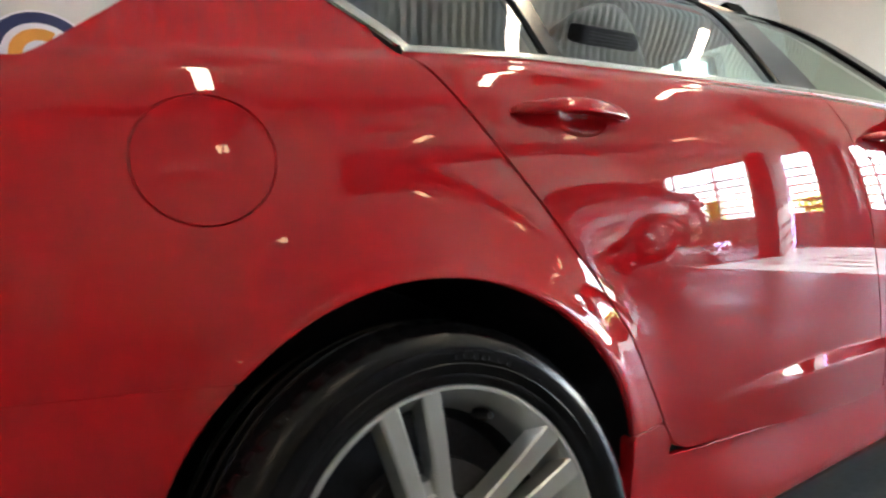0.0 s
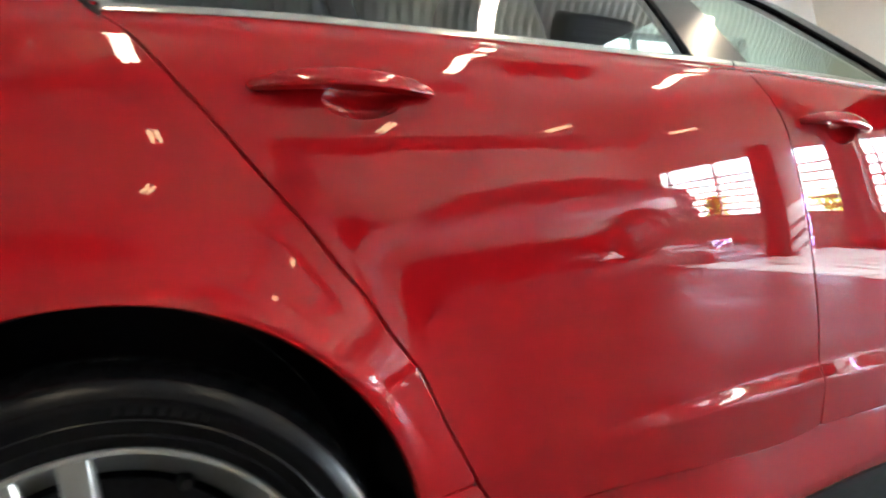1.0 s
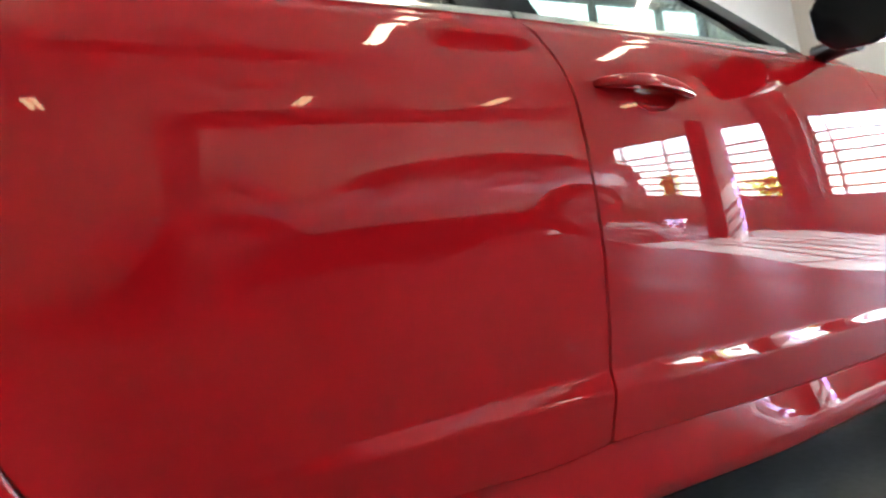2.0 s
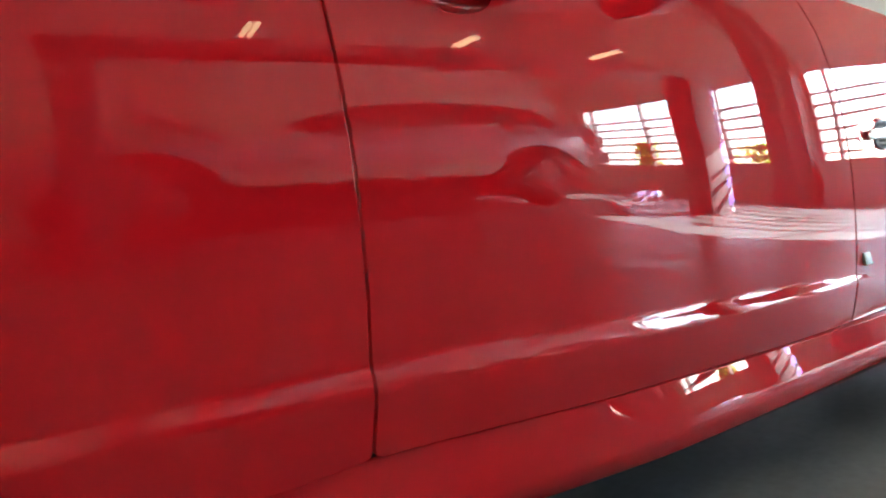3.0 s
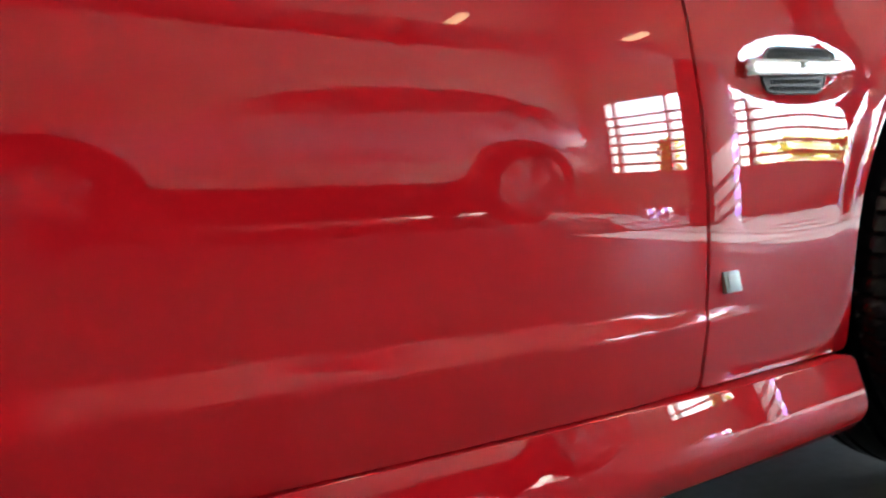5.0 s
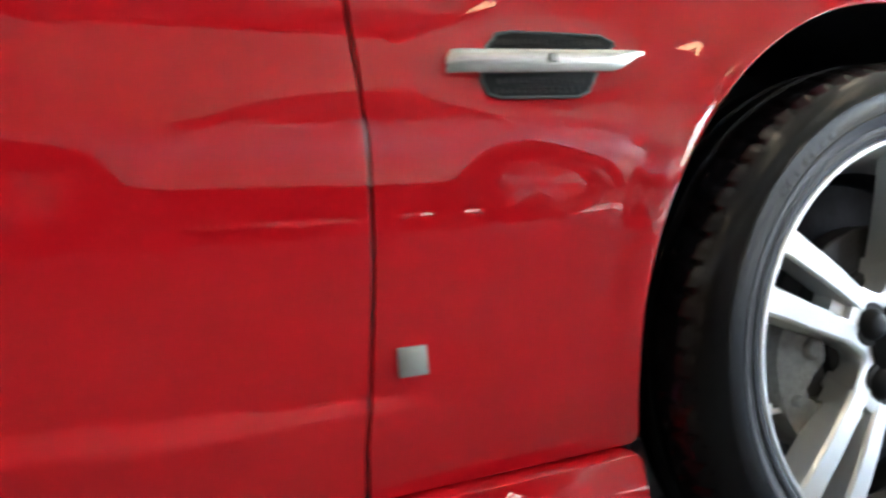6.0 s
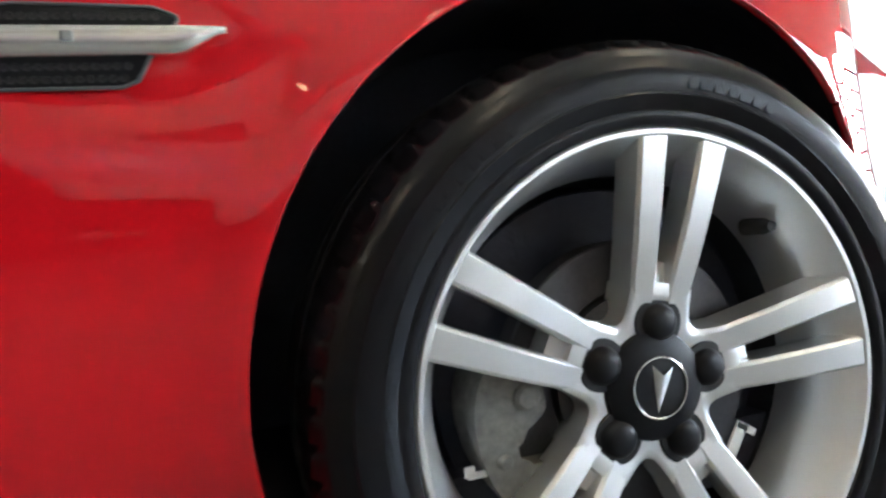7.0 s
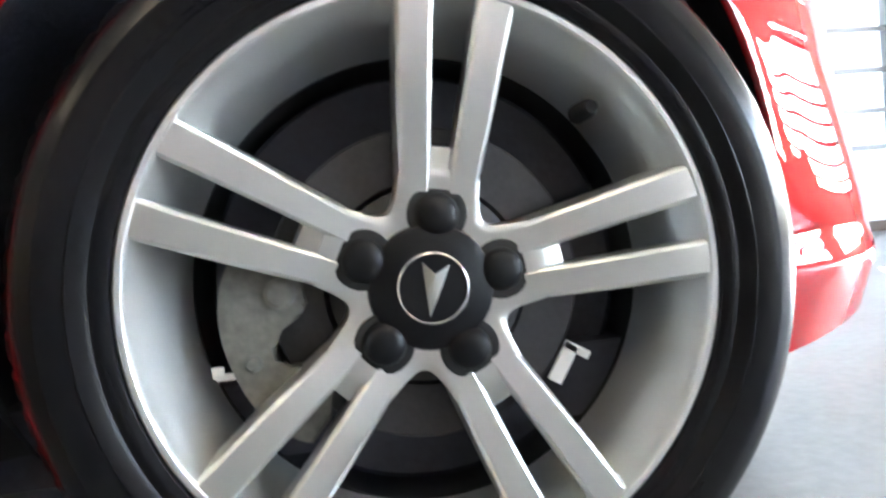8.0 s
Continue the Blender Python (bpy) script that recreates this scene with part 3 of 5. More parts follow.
def build_wheel(x, turn, disc=0.160, name="wheel"):
    """Turn: degrees by which the top spoke leans back."""
    prof = [(RIM_R - 0.006, -0.0005), (RIM_R - 0.002, -0.001), (RIM_R, 0.001), (RIM_R + 0.001, 0.006), (RIM_R - 0.001, 0.016), (0.235, 0.030), (0.232, 0.085),
            (0.203, 0.085), (0.206, 0.068), (0.211, 0.050), (0.219, 0.028), (0.2265, 0.013), (0.2295, 0.006), (0.2305, 0.0025)]
    rim = lathe(name, prof, BARREL, car, "silver five twin-spoke alloy wheel", 160, sharp=40, closed=True)
    rim.location = (x, WHEEL_Y, AXLE_Z)

    # inner half of the barrel, coloured dark where little light gets in
    lathe("inner_rim", [(0.232, 0.0855), (0.231, 0.19), (0.222, 0.20), (0.205, 0.195), (0.199, 0.17), (0.202, 0.0855)], INNER_RIM, rim, "inner rim darkened for the shade inside the wheel", 96, closed=True)

    def shape(R, Y, i):
        tread = (R > 0.3115)
        notch = ((i + (Y * 90).astype(int)) % 6 == 0) & (np.abs(Y - 0.112) > 0.066)
        wide = (np.abs(Y - 0.112) <= 0.106)
        return np.where(tread & notch & wide, R - 0.0048, R)
    # tyre: bead, sidewall with rings, rounded shoulder, grooved tread
    side = [(0.2340, 0.012), (0.2375, 0.003), (0.2400, -0.0015), (0.2450, -0.0040), (0.2500, -0.0050), (0.2530, -0.0046), (0.2555, -0.0066), (0.2660, -0.0105), (0.2675, -0.0096),
            (0.2790, -0.0120), (0.2880, -0.0112), (0.2890, -0.0098), (0.2980, -0.0070), (0.3060, -0.0020), (0.3120, 0.0045), (0.3130, 0.0070), (0.3185, 0.0130), (0.3225, 0.0215), (0.3252, 0.0320)]
    tread = [(0.3268, 0.042), (0.3272, 0.046), (0.3205, 0.048), (0.3205, 0.056), (0.3285, 0.058), (0.3300, 0.076), (0.3225, 0.078), (0.3225, 0.088), (0.3305, 0.090), (0.3310, 0.112)]
    mirrored_tread = [(r, 0.224 - y) for r, y in (side + tread)[::-1][1:]]
    tyre = lathe("tyre", side + tread + mirrored_tread, RUBBER, rim, "black low-profile road tyre", 408, sharp=28, shape=shape)
    for a0 in (64, 120, 244, 300):
        for i in range(7):
            bm = bmesh.new()
            a = radians(a0 + i * 3.0)
            w = 0.0036 + 0.0012 * (i % 3)
            add_box(bm, (0.2715, -0.0124, -w), (0.2805, -0.0095, w), 0.0, Matrix.Rotation(-a, 4, "Y"))
            part("sidewall_mark", bm, RUBBER, rim)
    for k in range(5):
        twin_spoke("spoke", rim, radians(turn + 72 * k))
    hub_mesh(rim, radians(turn))
    lathe("centre_cap", [(0.0, 0.0165), (0.030, 0.0165), (0.033, 0.0172), (0.046, 0.020), (0.051, 0.023), (0.0535, 0.029), (0.0535, 0.034)], PLASTIC, rim, "black centre cap", 64)
    lathe("badge_ring", [(0.0275, 0.0164), (0.0277, 0.0152), (0.0286, 0.0150), (0.0294, 0.0154), (0.0296, 0.0170)], CHROME, rim, "thin chrome ring", 72)
    bm = bmesh.new()
    for sgn in (-1, 1):
        a = [bm.verts.new(p) for p in ((0, 0.0130, 0.0120), (sgn * 0.0115, 0.0158, 0.0205), (sgn * 0.0075, 0.0158, 0.004), (0, 0.0158, -0.0240))]
        bm.faces.new((a[0], a[1], a[2]) if sgn > 0 else (a[0], a[2], a[1]))
        bm.faces.new((a[0], a[2], a[3]) if sgn > 0 else (a[0], a[3], a[2]))
    arrow = part("badge", bm, CHROME, rim, "bright faceted badge", 5)
    arrow.rotation_euler = (0, radians(-turn + 2), 0)
    for k in range(5):
        a = radians(turn + 72 * k)
        nut = lathe("lug_nut", [(0.0, -0.0092), (0.0060, -0.0090), (0.0110, -0.0080), (0.0145, -0.0060), (0.0172, -0.0022), (0.0188, 0.003), (0.0196, 0.008), (0.0200, 0.016)], PLASTIC, rim, "black nut cover", 28,
                    centre=(-0.060 * math.sin(a), 0.0235, 0.060 * math.cos(a)))
        # flat black ring on the hub in place of a shaded recess
        lathe("nut_shade_ring", [(0.0150, 0.0244), (0.0240, 0.0244), (0.0250, 0.0250), (0.0254, 0.0285)], SEAL, rim, "flat dark ring for the shade round the nut", 32,
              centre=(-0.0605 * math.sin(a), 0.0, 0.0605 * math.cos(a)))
    a = radians(turn - 38)
    lathe("valve", [(0.0, 0.024), (0.0055, 0.024), (0.0065, 0.030), (0.0085, 0.034), (0.0090, 0.060)], SEAL, rim, "black valve stem", 16, centre=(-0.203 * math.sin(a), 0.0, 0.203 * math.cos(a)))
    # brake behind the spokes
    lathe("brake_disc", [(0.085, 0.070), (0.090, 0.062), (disc - 0.002, 0.062), (disc, 0.064), (disc, 0.090), (0.085, 0.090)], STEEL, car, "worn steel brake disc", 96, centre=(x, WHEEL_Y, AXLE_Z))
    lathe("brake_hat", [(0.0, 0.052), (0.078, 0.052), (0.085, 0.056), (0.086, 0.070)], STEEL, car, "steel disc hat", 64, centre=(x, WHEEL_Y, AXLE_Z))
    # sliding caliper: a cast bow with two fingers and a round bite between them
    bow = curve_of([(166, 0.128), (171, 0.108), (183, 0.104), (188, 0.112), (193, 0.140), (203, 0.143), (208, 0.118), (213, 0.108), (220, 0.112), (228, 0.140)], 3)
    arc = [166 + 62 * i / 40 for i in range(41)]
    outer = [((0.176 - 0.012 * abs(i / 20 - 1) ** 3) * math.cos(radians(q)), (0.176 - 0.012 * abs(i / 20 - 1) ** 3) * math.sin(radians(q))) for i, q in enumerate(arc)]
    inside = [(float(bow(q)) * math.cos(radians(q)), float(bow(q)) * math.sin(radians(q))) for q in arc[::-1]]
    bm = bmesh.new()
    add_prism(bm, [(u + x, v + AXLE_Z) for u, v in (outer + inside)[::-1]], WHEEL_Y + 0.042, WHEEL_Y + 0.11, bevel=0.005)
    caliper = part("brake_caliper", bm, CALIPER, car, "dusty cast brake caliper")
    for q, r, w in ((177, 0.124, 0.013), (214, 0.128, 0.011), (198, 0.158, 0.007)):
        lathe("caliper_boss", [(0.0, 0.036), (w * 0.7, 0.036), (w, 0.039), (w * 1.05, 0.046)], CALIPER, caliper, "raised cast boss", 24,
              centre=(x + r * math.cos(radians(q)), WHEEL_Y, AXLE_Z + r * math.sin(radians(q))))
    box("caliper_clip", (x - 0.183, WHEEL_Y + 0.050, AXLE_Z - 0.062), (x - 0.150, WHEEL_Y + 0.053, AXLE_Z - 0.056), WHITE_CLIP, car, "bright steel clip", 0.0008)
    box("caliper_clip", (x - 0.186, WHEEL_Y + 0.050, AXLE_Z - 0.060), (x - 0.176, WHEEL_Y + 0.053, AXLE_Z - 0.050), WHITE_CLIP, car, "bright steel clip", 0.0008)
    tab = pose(x + 0.118, WHEEL_Y + 0.058, AXLE_Z - 0.083, 0, 32, 0)
    box("shield_tab", (-0.007, 0.0, -0.021), (0.007, 0.003, 0.017), WHITE_CLIP, car, "bright bent tab of the shield", 0.0008, m=tab)
    box("shield_tab", (-0.007, 0.0, 0.010), (0.019, 0.003, 0.018), WHITE_CLIP, car, "bright bent tab of the shield", 0.0008, m=tab)
    lathe("dust_shield", [(0.02, 0.115), (0.19, 0.115), (0.192, 0.11)], LINER, car, "dark backing plate", 64, centre=(x, WHEEL_Y, AXLE_Z))
    return rim


build_wheel(FRONT_AXLE, -9.3, 0.137)
build_wheel(0.0, 9.0, 0.137)
# the far wheels stand behind; plain tyres close the car to the floor
for x in (0.0, WHEELBASE):
    far = lathe("tyre", [(0.02, 0.03), (0.235, 0.012), (0.25, -0.005), (0.29, -0.01), (0.322, 0.02), (0.330, 0.11), (0.322, 0.20), (0.2, 0.22)], RUBBER, car, "black low-profile road tyre", 96)
    far.location, far.rotation_euler = (x, WIDTH - WHEEL_Y, AXLE_Z), (0, 0, math.pi)

# arch liners
for x in (0.0, WHEELBASE):
    for other in (False, True):
        def liner(u, v, x=x, other=other):  # follows the rim of the arch
            a = radians(-28 + 236 * u)
            x, cz, cr = (REAR_ARCH, REAR_Z, REAR_R) if x < 1 else (FRONT_ARCH, ARCH_Z, ARCH_R)
            r = cr + 0.004 + 0.022 * smooth01(v * 6)
            y = 0.010 + float(flank(x + cr * math.cos(a), max(0.2, cz + cr * math.sin(a)))) * (1 - v) + v * 0.42
            return mirrored((x + r * math.cos(a), y, cz + r * math.sin(a)), other)
        grid("arch_liner", liner, np.linspace(0, 1, 60), np.linspace(0, 1, 14), LINER, car, "black wheel arch liner", flip=not other)
        ys = 0.40 if not other else WIDTH - 0.40
        lathe("inner_arch", [(0.0, 0.0), (ARCH_R + 0.03, 0.0)], LINER, car, "black wheel arch liner", 48, centre=(x, ys, ARCH_Z))

# ---- door handles
def door_handle(door, x0, x1, z0, z1, name="door_handle"):
    xm, zm = (x0 + x1) / 2, (z0 + z1) / 2
    n = 36
    V, F = [], []
    k = 16
    for i in range(n + 1):
        t = i / n
        x = x0 + (x1 - x0) * t
        e = math.sin(math.pi * min(1, max(0, t))) ** 0.55
        hh = 0.0040 + 0.0105 * e                      # half height
        dd = 0.003 + 0.0055 * e                       # thickness
        out = 0.004 + 0.027 * math.sin(math.pi * t) ** 0.6
        zc = z0 + (z1 - z0) * t + 0.006 * math.sin(math.pi * t)
        yc = float(flank(x, zc)) - out
        for j in range(k):
            a = 2 * math.pi * j / k
            ca, sa = math.cos(a), math.sin(a)
            V.append((x, yc - dd * np.sign(ca) * abs(ca) ** 0.7 + (0.010 if ca < 0 else 0) + 0.006 * e * sa, zc + hh * np.sign(sa) * abs(sa) ** 0.8))
    for i in range(n):
        for j in range(k):
            F.append((i * k + j, i * k + (j + 1) % k, (i + 1) * k + (j + 1) % k, (i + 1) * k + j))
    F.append(tuple(range(k))[::-1])
    F.append(tuple(range(n * k, n * k + k)))
    h = link(name, V, F, RED, door, "red pull door handle", 60)
    bm = bmesh.new()
    bm.from_mesh(h.data)
    bmesh.ops.recalc_face_normals(bm, faces=bm.faces)
    bm.to_mesh(h.data)
    bm.free()

    # scooped cup in the door skin below the grip
    cx, cz = cup_centre((x0, x1, z0, z1))

    def cup(u, v):
        a = 2 * math.pi * u
        x, z = cx + (CUP_A + 0.0008) * v * math.cos(a), cz + (CUP_B + 0.0008) * v * math.sin(a)
        return (x, float(flank(x, z)) + 0.0165 * (1 - v * v) ** 0.8 + 0.0006, z)
    grid("handle_cup", cup, np.linspace(0, 1, 49), np.linspace(0.02, 1, 12), RED, door, "scooped cup behind the handle", flip=True)
    return h


for door, h in zip((DOORS["rear"], DOORS["front"]), HANDLES):
    door_handle(door, *h)

# ---- fender vent and badge
def vent():
    bm = bmesh.new()
    out = [(2.391, 0.634), (2.396, 0.622), (2.408, 0.6185), (2.484, 0.6185), (2.495, 0.623), (2.507, 0.645), (2.524, 0.664), (2.523, 0.668), (2.508, 0.674), (2.423, 0.676), (2.408, 0.674), (2.397, 0.662)]
    y0 = float(flank(2.456, 0.65))
    add_prism(bm, out[::-1], y0 - 0.004, y0 + 0.02, bevel=0.003)
    frame_ob = part("vent_frame", bm, PLASTIC, car, "black plastic fender vent")
    # thin satin rim round the opening
    V, F = [], []
    mid = (sum(p[0] for p in out) / len(out), sum(p[1] for p in out) / len(out))
    fine = []
    for i in range(len(out)):
        a, b = out[i], out[(i + 1) % len(out)]
        fine += [(a[0] + (b[0] - a[0]) * k / 4, a[1] + (b[1] - a[1]) * k / 4) for k in range(4)]
    for px, pz in fine:
        ux, uz = (px - mid[0]) * 0.30, pz - mid[1]
        s = 0.0014 / max(1e-6, math.hypot(ux, uz))
        for k in range(8):
            q = k * math.pi / 4
            V.append((px + ux * s * math.cos(q), y0 - 0.0035 + 0.0016 * math.sin(q), pz + uz * s * math.cos(q)))
    n = len(fine)
    for i in range(n):
        for k in range(8):
            F.append((i * 8 + k, i * 8 + (k + 1) % 8, (i + 1) % n * 8 + (k + 1) % 8, (i + 1) % n * 8 + k))
    rim_ob = link("vent_rim", V, F, RIM_GREY, frame_ob, "thin satin grey rim", 60)
    bm = bmesh.new()
    bm.from_mesh(rim_ob.data)
    bmesh.ops.recalc_face_normals(bm, faces=bm.faces)
    bm.to_mesh(rim_ob.data)
    bm.free()
    # honeycomb bars
    for i in range(17):
        for j in range(6):
            x = 2.404 + i * 0.0068 + (0.0034 if j % 2 else 0)
            z = 0.6245 + j * 0.0085
            if 0.640 < z < 0.661 or x > 2.488 + (z - 0.622) * 0.6:
                continue
            lathe("vent_hole", [(0.0030, -0.0041), (0.0027, -0.0047), (0.0020, -0.0042), (0.0, -0.0041)], SEAL, frame_ob, n=6, centre=(x, y0, z))
    V, F = [], []
    n, k = 40, 10
    for i in range(n + 1):
        t = i / n
        x = 2.357 + 0.199 * t
        low, top = 0.6375 + 0.003 * t, 0.6585 + 0.002 * t
        low += (top - low) * 0.75 * smooth01((t - 0.80) / 0.20) ** 1.3
        top = low + (top - low) * min(1.0, 0.6 + t / 0.03)
        w, zc = (top - low) / 2, (top + low) / 2
        d = 0.0085 * min(1, 0.5 + t * 8) * min(1, 0.35 + (1 - t) * 5)
        yf = float(flank(x, 0.650))
        prof = [(-1, 0.004), (-1, -0.30), (-0.93, -0.62), (-0.72, -0.80), (0.66, -1.0), (0.90, -0.92), (1, -0.70), (1, 0.004), (0.5, 0.3), (-0.5, 0.3)]
        for a, b in prof:
            V.append((x, yf - 0.004 + b * d, zc + a * w))
    for i in range(n):
        for j in range(k):
            F.append((i * k + j, (i + 1) * k + j, (i + 1) * k + (j + 1) % k, i * k + (j + 1) % k))
    F.append(tuple(range(k)))
    F.append(tuple(range(n * k, n * k + k))[::-1])
    blade = link("vent_blade", V, F, BLADE, car, "bright chrome vent blade with small plain mark", 40)
    bm = bmesh.new()
    bm.from_mesh(blade.data)
    bmesh.ops.recalc_face_normals(bm, faces=bm.faces)
    bm.to_mesh(blade.data)
    bm.free()
    y1 = float(flank(2.455, 0.655)) - 0.0142
    box("blade_mark", (2.452, y1 - 0.0006, 0.6475), (2.459, y1 + 0.002, 0.6545), BADGE, blade, "small plain grey mark", 0.0006)


vent()
yb = float(flank(2.3115, 0.40))
bm = bmesh.new()
tilt = pose(2.3115, yb - 0.0012, 0.3995, -6, 0, 0)
add_box(bm, (-0.0125, -0.004, -0.0125), (0.0125, 0.003, 0.0125), 0.0014, tilt)
badge = part("square_badge", bm, BADGE, car, "small square silver badge")
bm = bmesh.new()
add_box(bm, (-0.0085, -0.0050, -0.0085), (0.0085, -0.0035, 0.0085), 0.0008, tilt)
part("badge_face", bm, BADGE, badge, "plain raised centre")

# ---- mirror
def rounded_blob(name, centre, size, power, mat, parent, label, m=None):
    V, F = [], []
    n, k = 28, 18
    for i in range(k + 1):
        a = -math.pi / 2 + math.pi * i / k
        for j in range(n):
            b = 2 * math.pi * j / n
            p = [math.cos(a) * math.cos(b), math.cos(a) * math.sin(b), math.sin(a)]
            p = [np.sign(c) * abs(c) ** power * s for c, s in zip(p, size)]
            q = Vector(p)
            if m is not None:
                q = m @ q
            V.append(tuple(q + Vector(centre)))
    for i in range(k):
        for j in range(n):
            F.append((i * n + j, i * n + (j + 1) % n, (i + 1) * n + (j + 1) % n, (i + 1) * n + j))
    return link(name, V, F, mat, parent, label, 60)


for other in (False, True):
    outline = [(-0.190, 0.960), (-0.214, 0.985), (-0.222, 1.035), (-0.206, 1.080), (-0.12, 1.092), (-0.045, 1.086), (-0.020, 1.052), (-0.024, 0.990), (-0.056, 0.952), (-0.12, 0.942)]
    bm = bmesh.new()
    add_prism(bm, outline, 1.910, 2.015, axis="x")
    for v in bm.verts:
        if v.co.x > 1.96:
            v.co.y = -0.115 + (v.co.y + 0.115) * 0.74
            v.co.z = 1.015 + (v.co.z - 1.015) * 0.70
        v.co = Vector((v.co.x - (v.co.y + 0.115) * 0.20, v.co.y, v.co.z))
    bmesh.ops.bevel(bm, geom=list(bm.edges), offset=0.010, segments=3, affect="EDGES", profile=0.6)
    for v in bm.verts:
        v.co = Vector(mirrored(v.co, other))
    part("wing_mirror", bm, GLOSS_BLACK, car, "gloss black door mirror", 40)
    p0, p1 = Vector((2.085, 0.082, 1.000)), Vector((2.005, -0.050, 0.985))
    bm = bmesh.new()
    rings = []
    for i in range(7):
        q = p0.lerp(p1, i / 6)
        w, h = 0.030 - 0.004 * math.sin(i / 6 * math.pi), 0.026 - 0.004 * math.sin(i / 6 * math.pi)
        rings.append([bm.verts.new((q.x + w * math.cos(k * math.pi / 8), q.y - 0.004, q.z + h * math.sin(k * math.pi / 8))) for k in range(16)])
    for i in range(6):
        for k in range(16):
            bm.faces.new((rings[i][k], rings[i][(k + 1) % 16], rings[i + 1][(k + 1) % 16], rings[i + 1][k]))
    bm.faces.new(rings[0][::-1])
    bm.faces.new(rings[6])
    bmesh.ops.recalc_face_normals(bm, faces=bm.faces)
    for v in bm.verts:
        v.co = Vector(mirrored(v.co, other))
    part("mirror_arm", bm, PLASTIC, car, "black mirror arm", 40)

# ---- upper body, closing the car
def across(z_of, x, v, y_edge):
    y = y_edge + (WIDTH - 2 * y_edge) * v
    return (x, y, z_of(x, 1 - (2 * v - 1) ** 2))


def hood(u, v):
    x = 2.22 + (3.58 - 2.22) * u
    e = float(flank(min(x, 3.45), belt(min(x, 3.45)) - 0.03)) + 0.01
    return across(lambda x, c: float(belt(min(x, 3.6))) - 0.03 + 0.07 * c ** 0.6 - max(0, x - 3.4) * 0.5, x, v, e)


grid("bonnet", hood, np.linspace(0, 1, 40), np.linspace(0, 1, 40), RED, car)
grid("boot_lid", lambda u, v: across(lambda x, c: 1.040 + 0.020 * c ** 0.5 - max(0, -0.95 - x) * 0.6, -1.12 + 0.70 * u, v, float(flank(max(-1.0, -1.12 + 0.70 * u), 1.04)) + 0.005), np.linspace(0, 1, 20), np.linspace(0, 1, 30), RED, car)
roof_y = float(flank(0.6, 1.395))


def roof(u, v):
    x = -0.06 + 1.51 * u
    return across(lambda x, c: 1.385 + 0.07 * c ** 0.6 - 0.06 * (2 * u - 1) ** 4, x, v, roof_y)


grid("roof", roof, np.linspace(0, 1, 30), np.linspace(0, 1, 30), RED, car)
grid("roof_lining", lambda u, v: tuple(Vector(roof(u, v)) - Vector((0, 0, 0.03))), np.linspace(0, 1, 16), np.linspace(0, 1, 16), HEADLINER, car, "pale grey headliner", flip=True)


def screen(x0, z0, y0, x1, z1, y1):
    def fn(u, v):
        x, z, y = x0 + (x1 - x0) * u, z0 + (z1 - z0) * u, y0 + (y1 - y0) * u
        return (x + (0.10 if x0 > 1 else -0.04) * (1 - (2 * v - 1) ** 2), y + (WIDTH - 2 * y) * v, z + 0.02 * (1 - (2 * v - 1) ** 2))
    return fn


ws = grid("windscreen", screen(2.10, 1.00, 0.14, 1.45, 1.375, roof_y), np.linspace(0, 1, 16), np.linspace(0, 1, 24), SIDE_GLASS, car, "tinted windscreen")
rs = grid("rear_screen", screen(-0.36, 1.06, 0.16, -0.06, 1.375, roof_y), np.linspace(0, 1, 16), np.linspace(0, 1, 24), REAR_GLASS, car, "dark tinted rear screen")
ws.visible_shadow = rs.visible_shadow = False


def nose(u, v):
    a = -1 + 2 * u
    x = 3.58 + 0.05 * (1 - abs(a) ** 2.4)
    e = float(flank(3.57, 0.22 + 0.55 * v)) - 0.004
    return (x - 0.04 + 0.02 * math.sin(math.pi * v), WIDTH / 2 + a * (WIDTH / 2 - e), 0.22 + 0.55 * v)


grid("front_fascia", nose, np.linspace(0, 1, 40), np.linspace(0, 1, 16), RED, car)


def tail(u, v):
    a = -1 + 2 * u
    e = float(flank(-1.10, 0.6))
    return (-1.10 - 0.10 * (1 - abs(a) ** 2.2), WIDTH / 2 + a * (WIDTH / 2 - e), 0.25 + 0.79 * v)


grid("tail_panel", tail, np.linspace(0, 1, 30), np.linspace(0, 1, 12), RED, car, flip=True)
box("underbody", (-1.05, 0.12, 0.19), (3.20, WIDTH - 0.12, 0.26), LINER, car, "dark underbody")

# ---- cabin
def seat(x, y, w=0.50):
    rounded_blob("seat_cushion", (x + 0.22, y, 0.50), (0.27, w / 2, 0.10), 0.5, CLOTH, car, "dark cloth seat cushion")
    rounded_blob("seat_back", (x - 0.08, y, 0.83), (0.085, w / 2, 0.33), 0.5, CLOTH, car, "dark cloth seat back", Matrix.Rotation(radians(-14), 3, "Y"))
    rounded_blob("headrest", (x - 0.19, y, 1.255), (0.085, 0.13, 0.135), 0.6, CLOTH, car, "dark cloth headrest", Matrix.Rotation(radians(-16), 3, "Y"))


seat(1.07, 0.44)
seat(1.07, WIDTH - 0.52)
rounded_blob("rear_cushion", (0.50, WIDTH / 2, 0.50), (0.25, 0.49, 0.10), 0.45, CLOTH, car, "dark cloth rear bench")
rounded_blob("rear_bench_back", (0.20, WIDTH / 2, 0.80), (0.09, 0.49, 0.30), 0.45, CLOTH, car, "dark cloth rear bench back", Matrix.Rotation(radians(-16), 3, "Y"))
box("parcel_shelf", (-0.34, 0.16, 1.03), (0.16, WIDTH - 0.16, 1.06), TRIM, car, "grey parcel shelf", 0.01)
rounded_blob("dashboard", (1.95, WIDTH / 2, 0.88), (0.24, 0.76, 0.13), 0.5, TRIM, car, "grey dashboard")
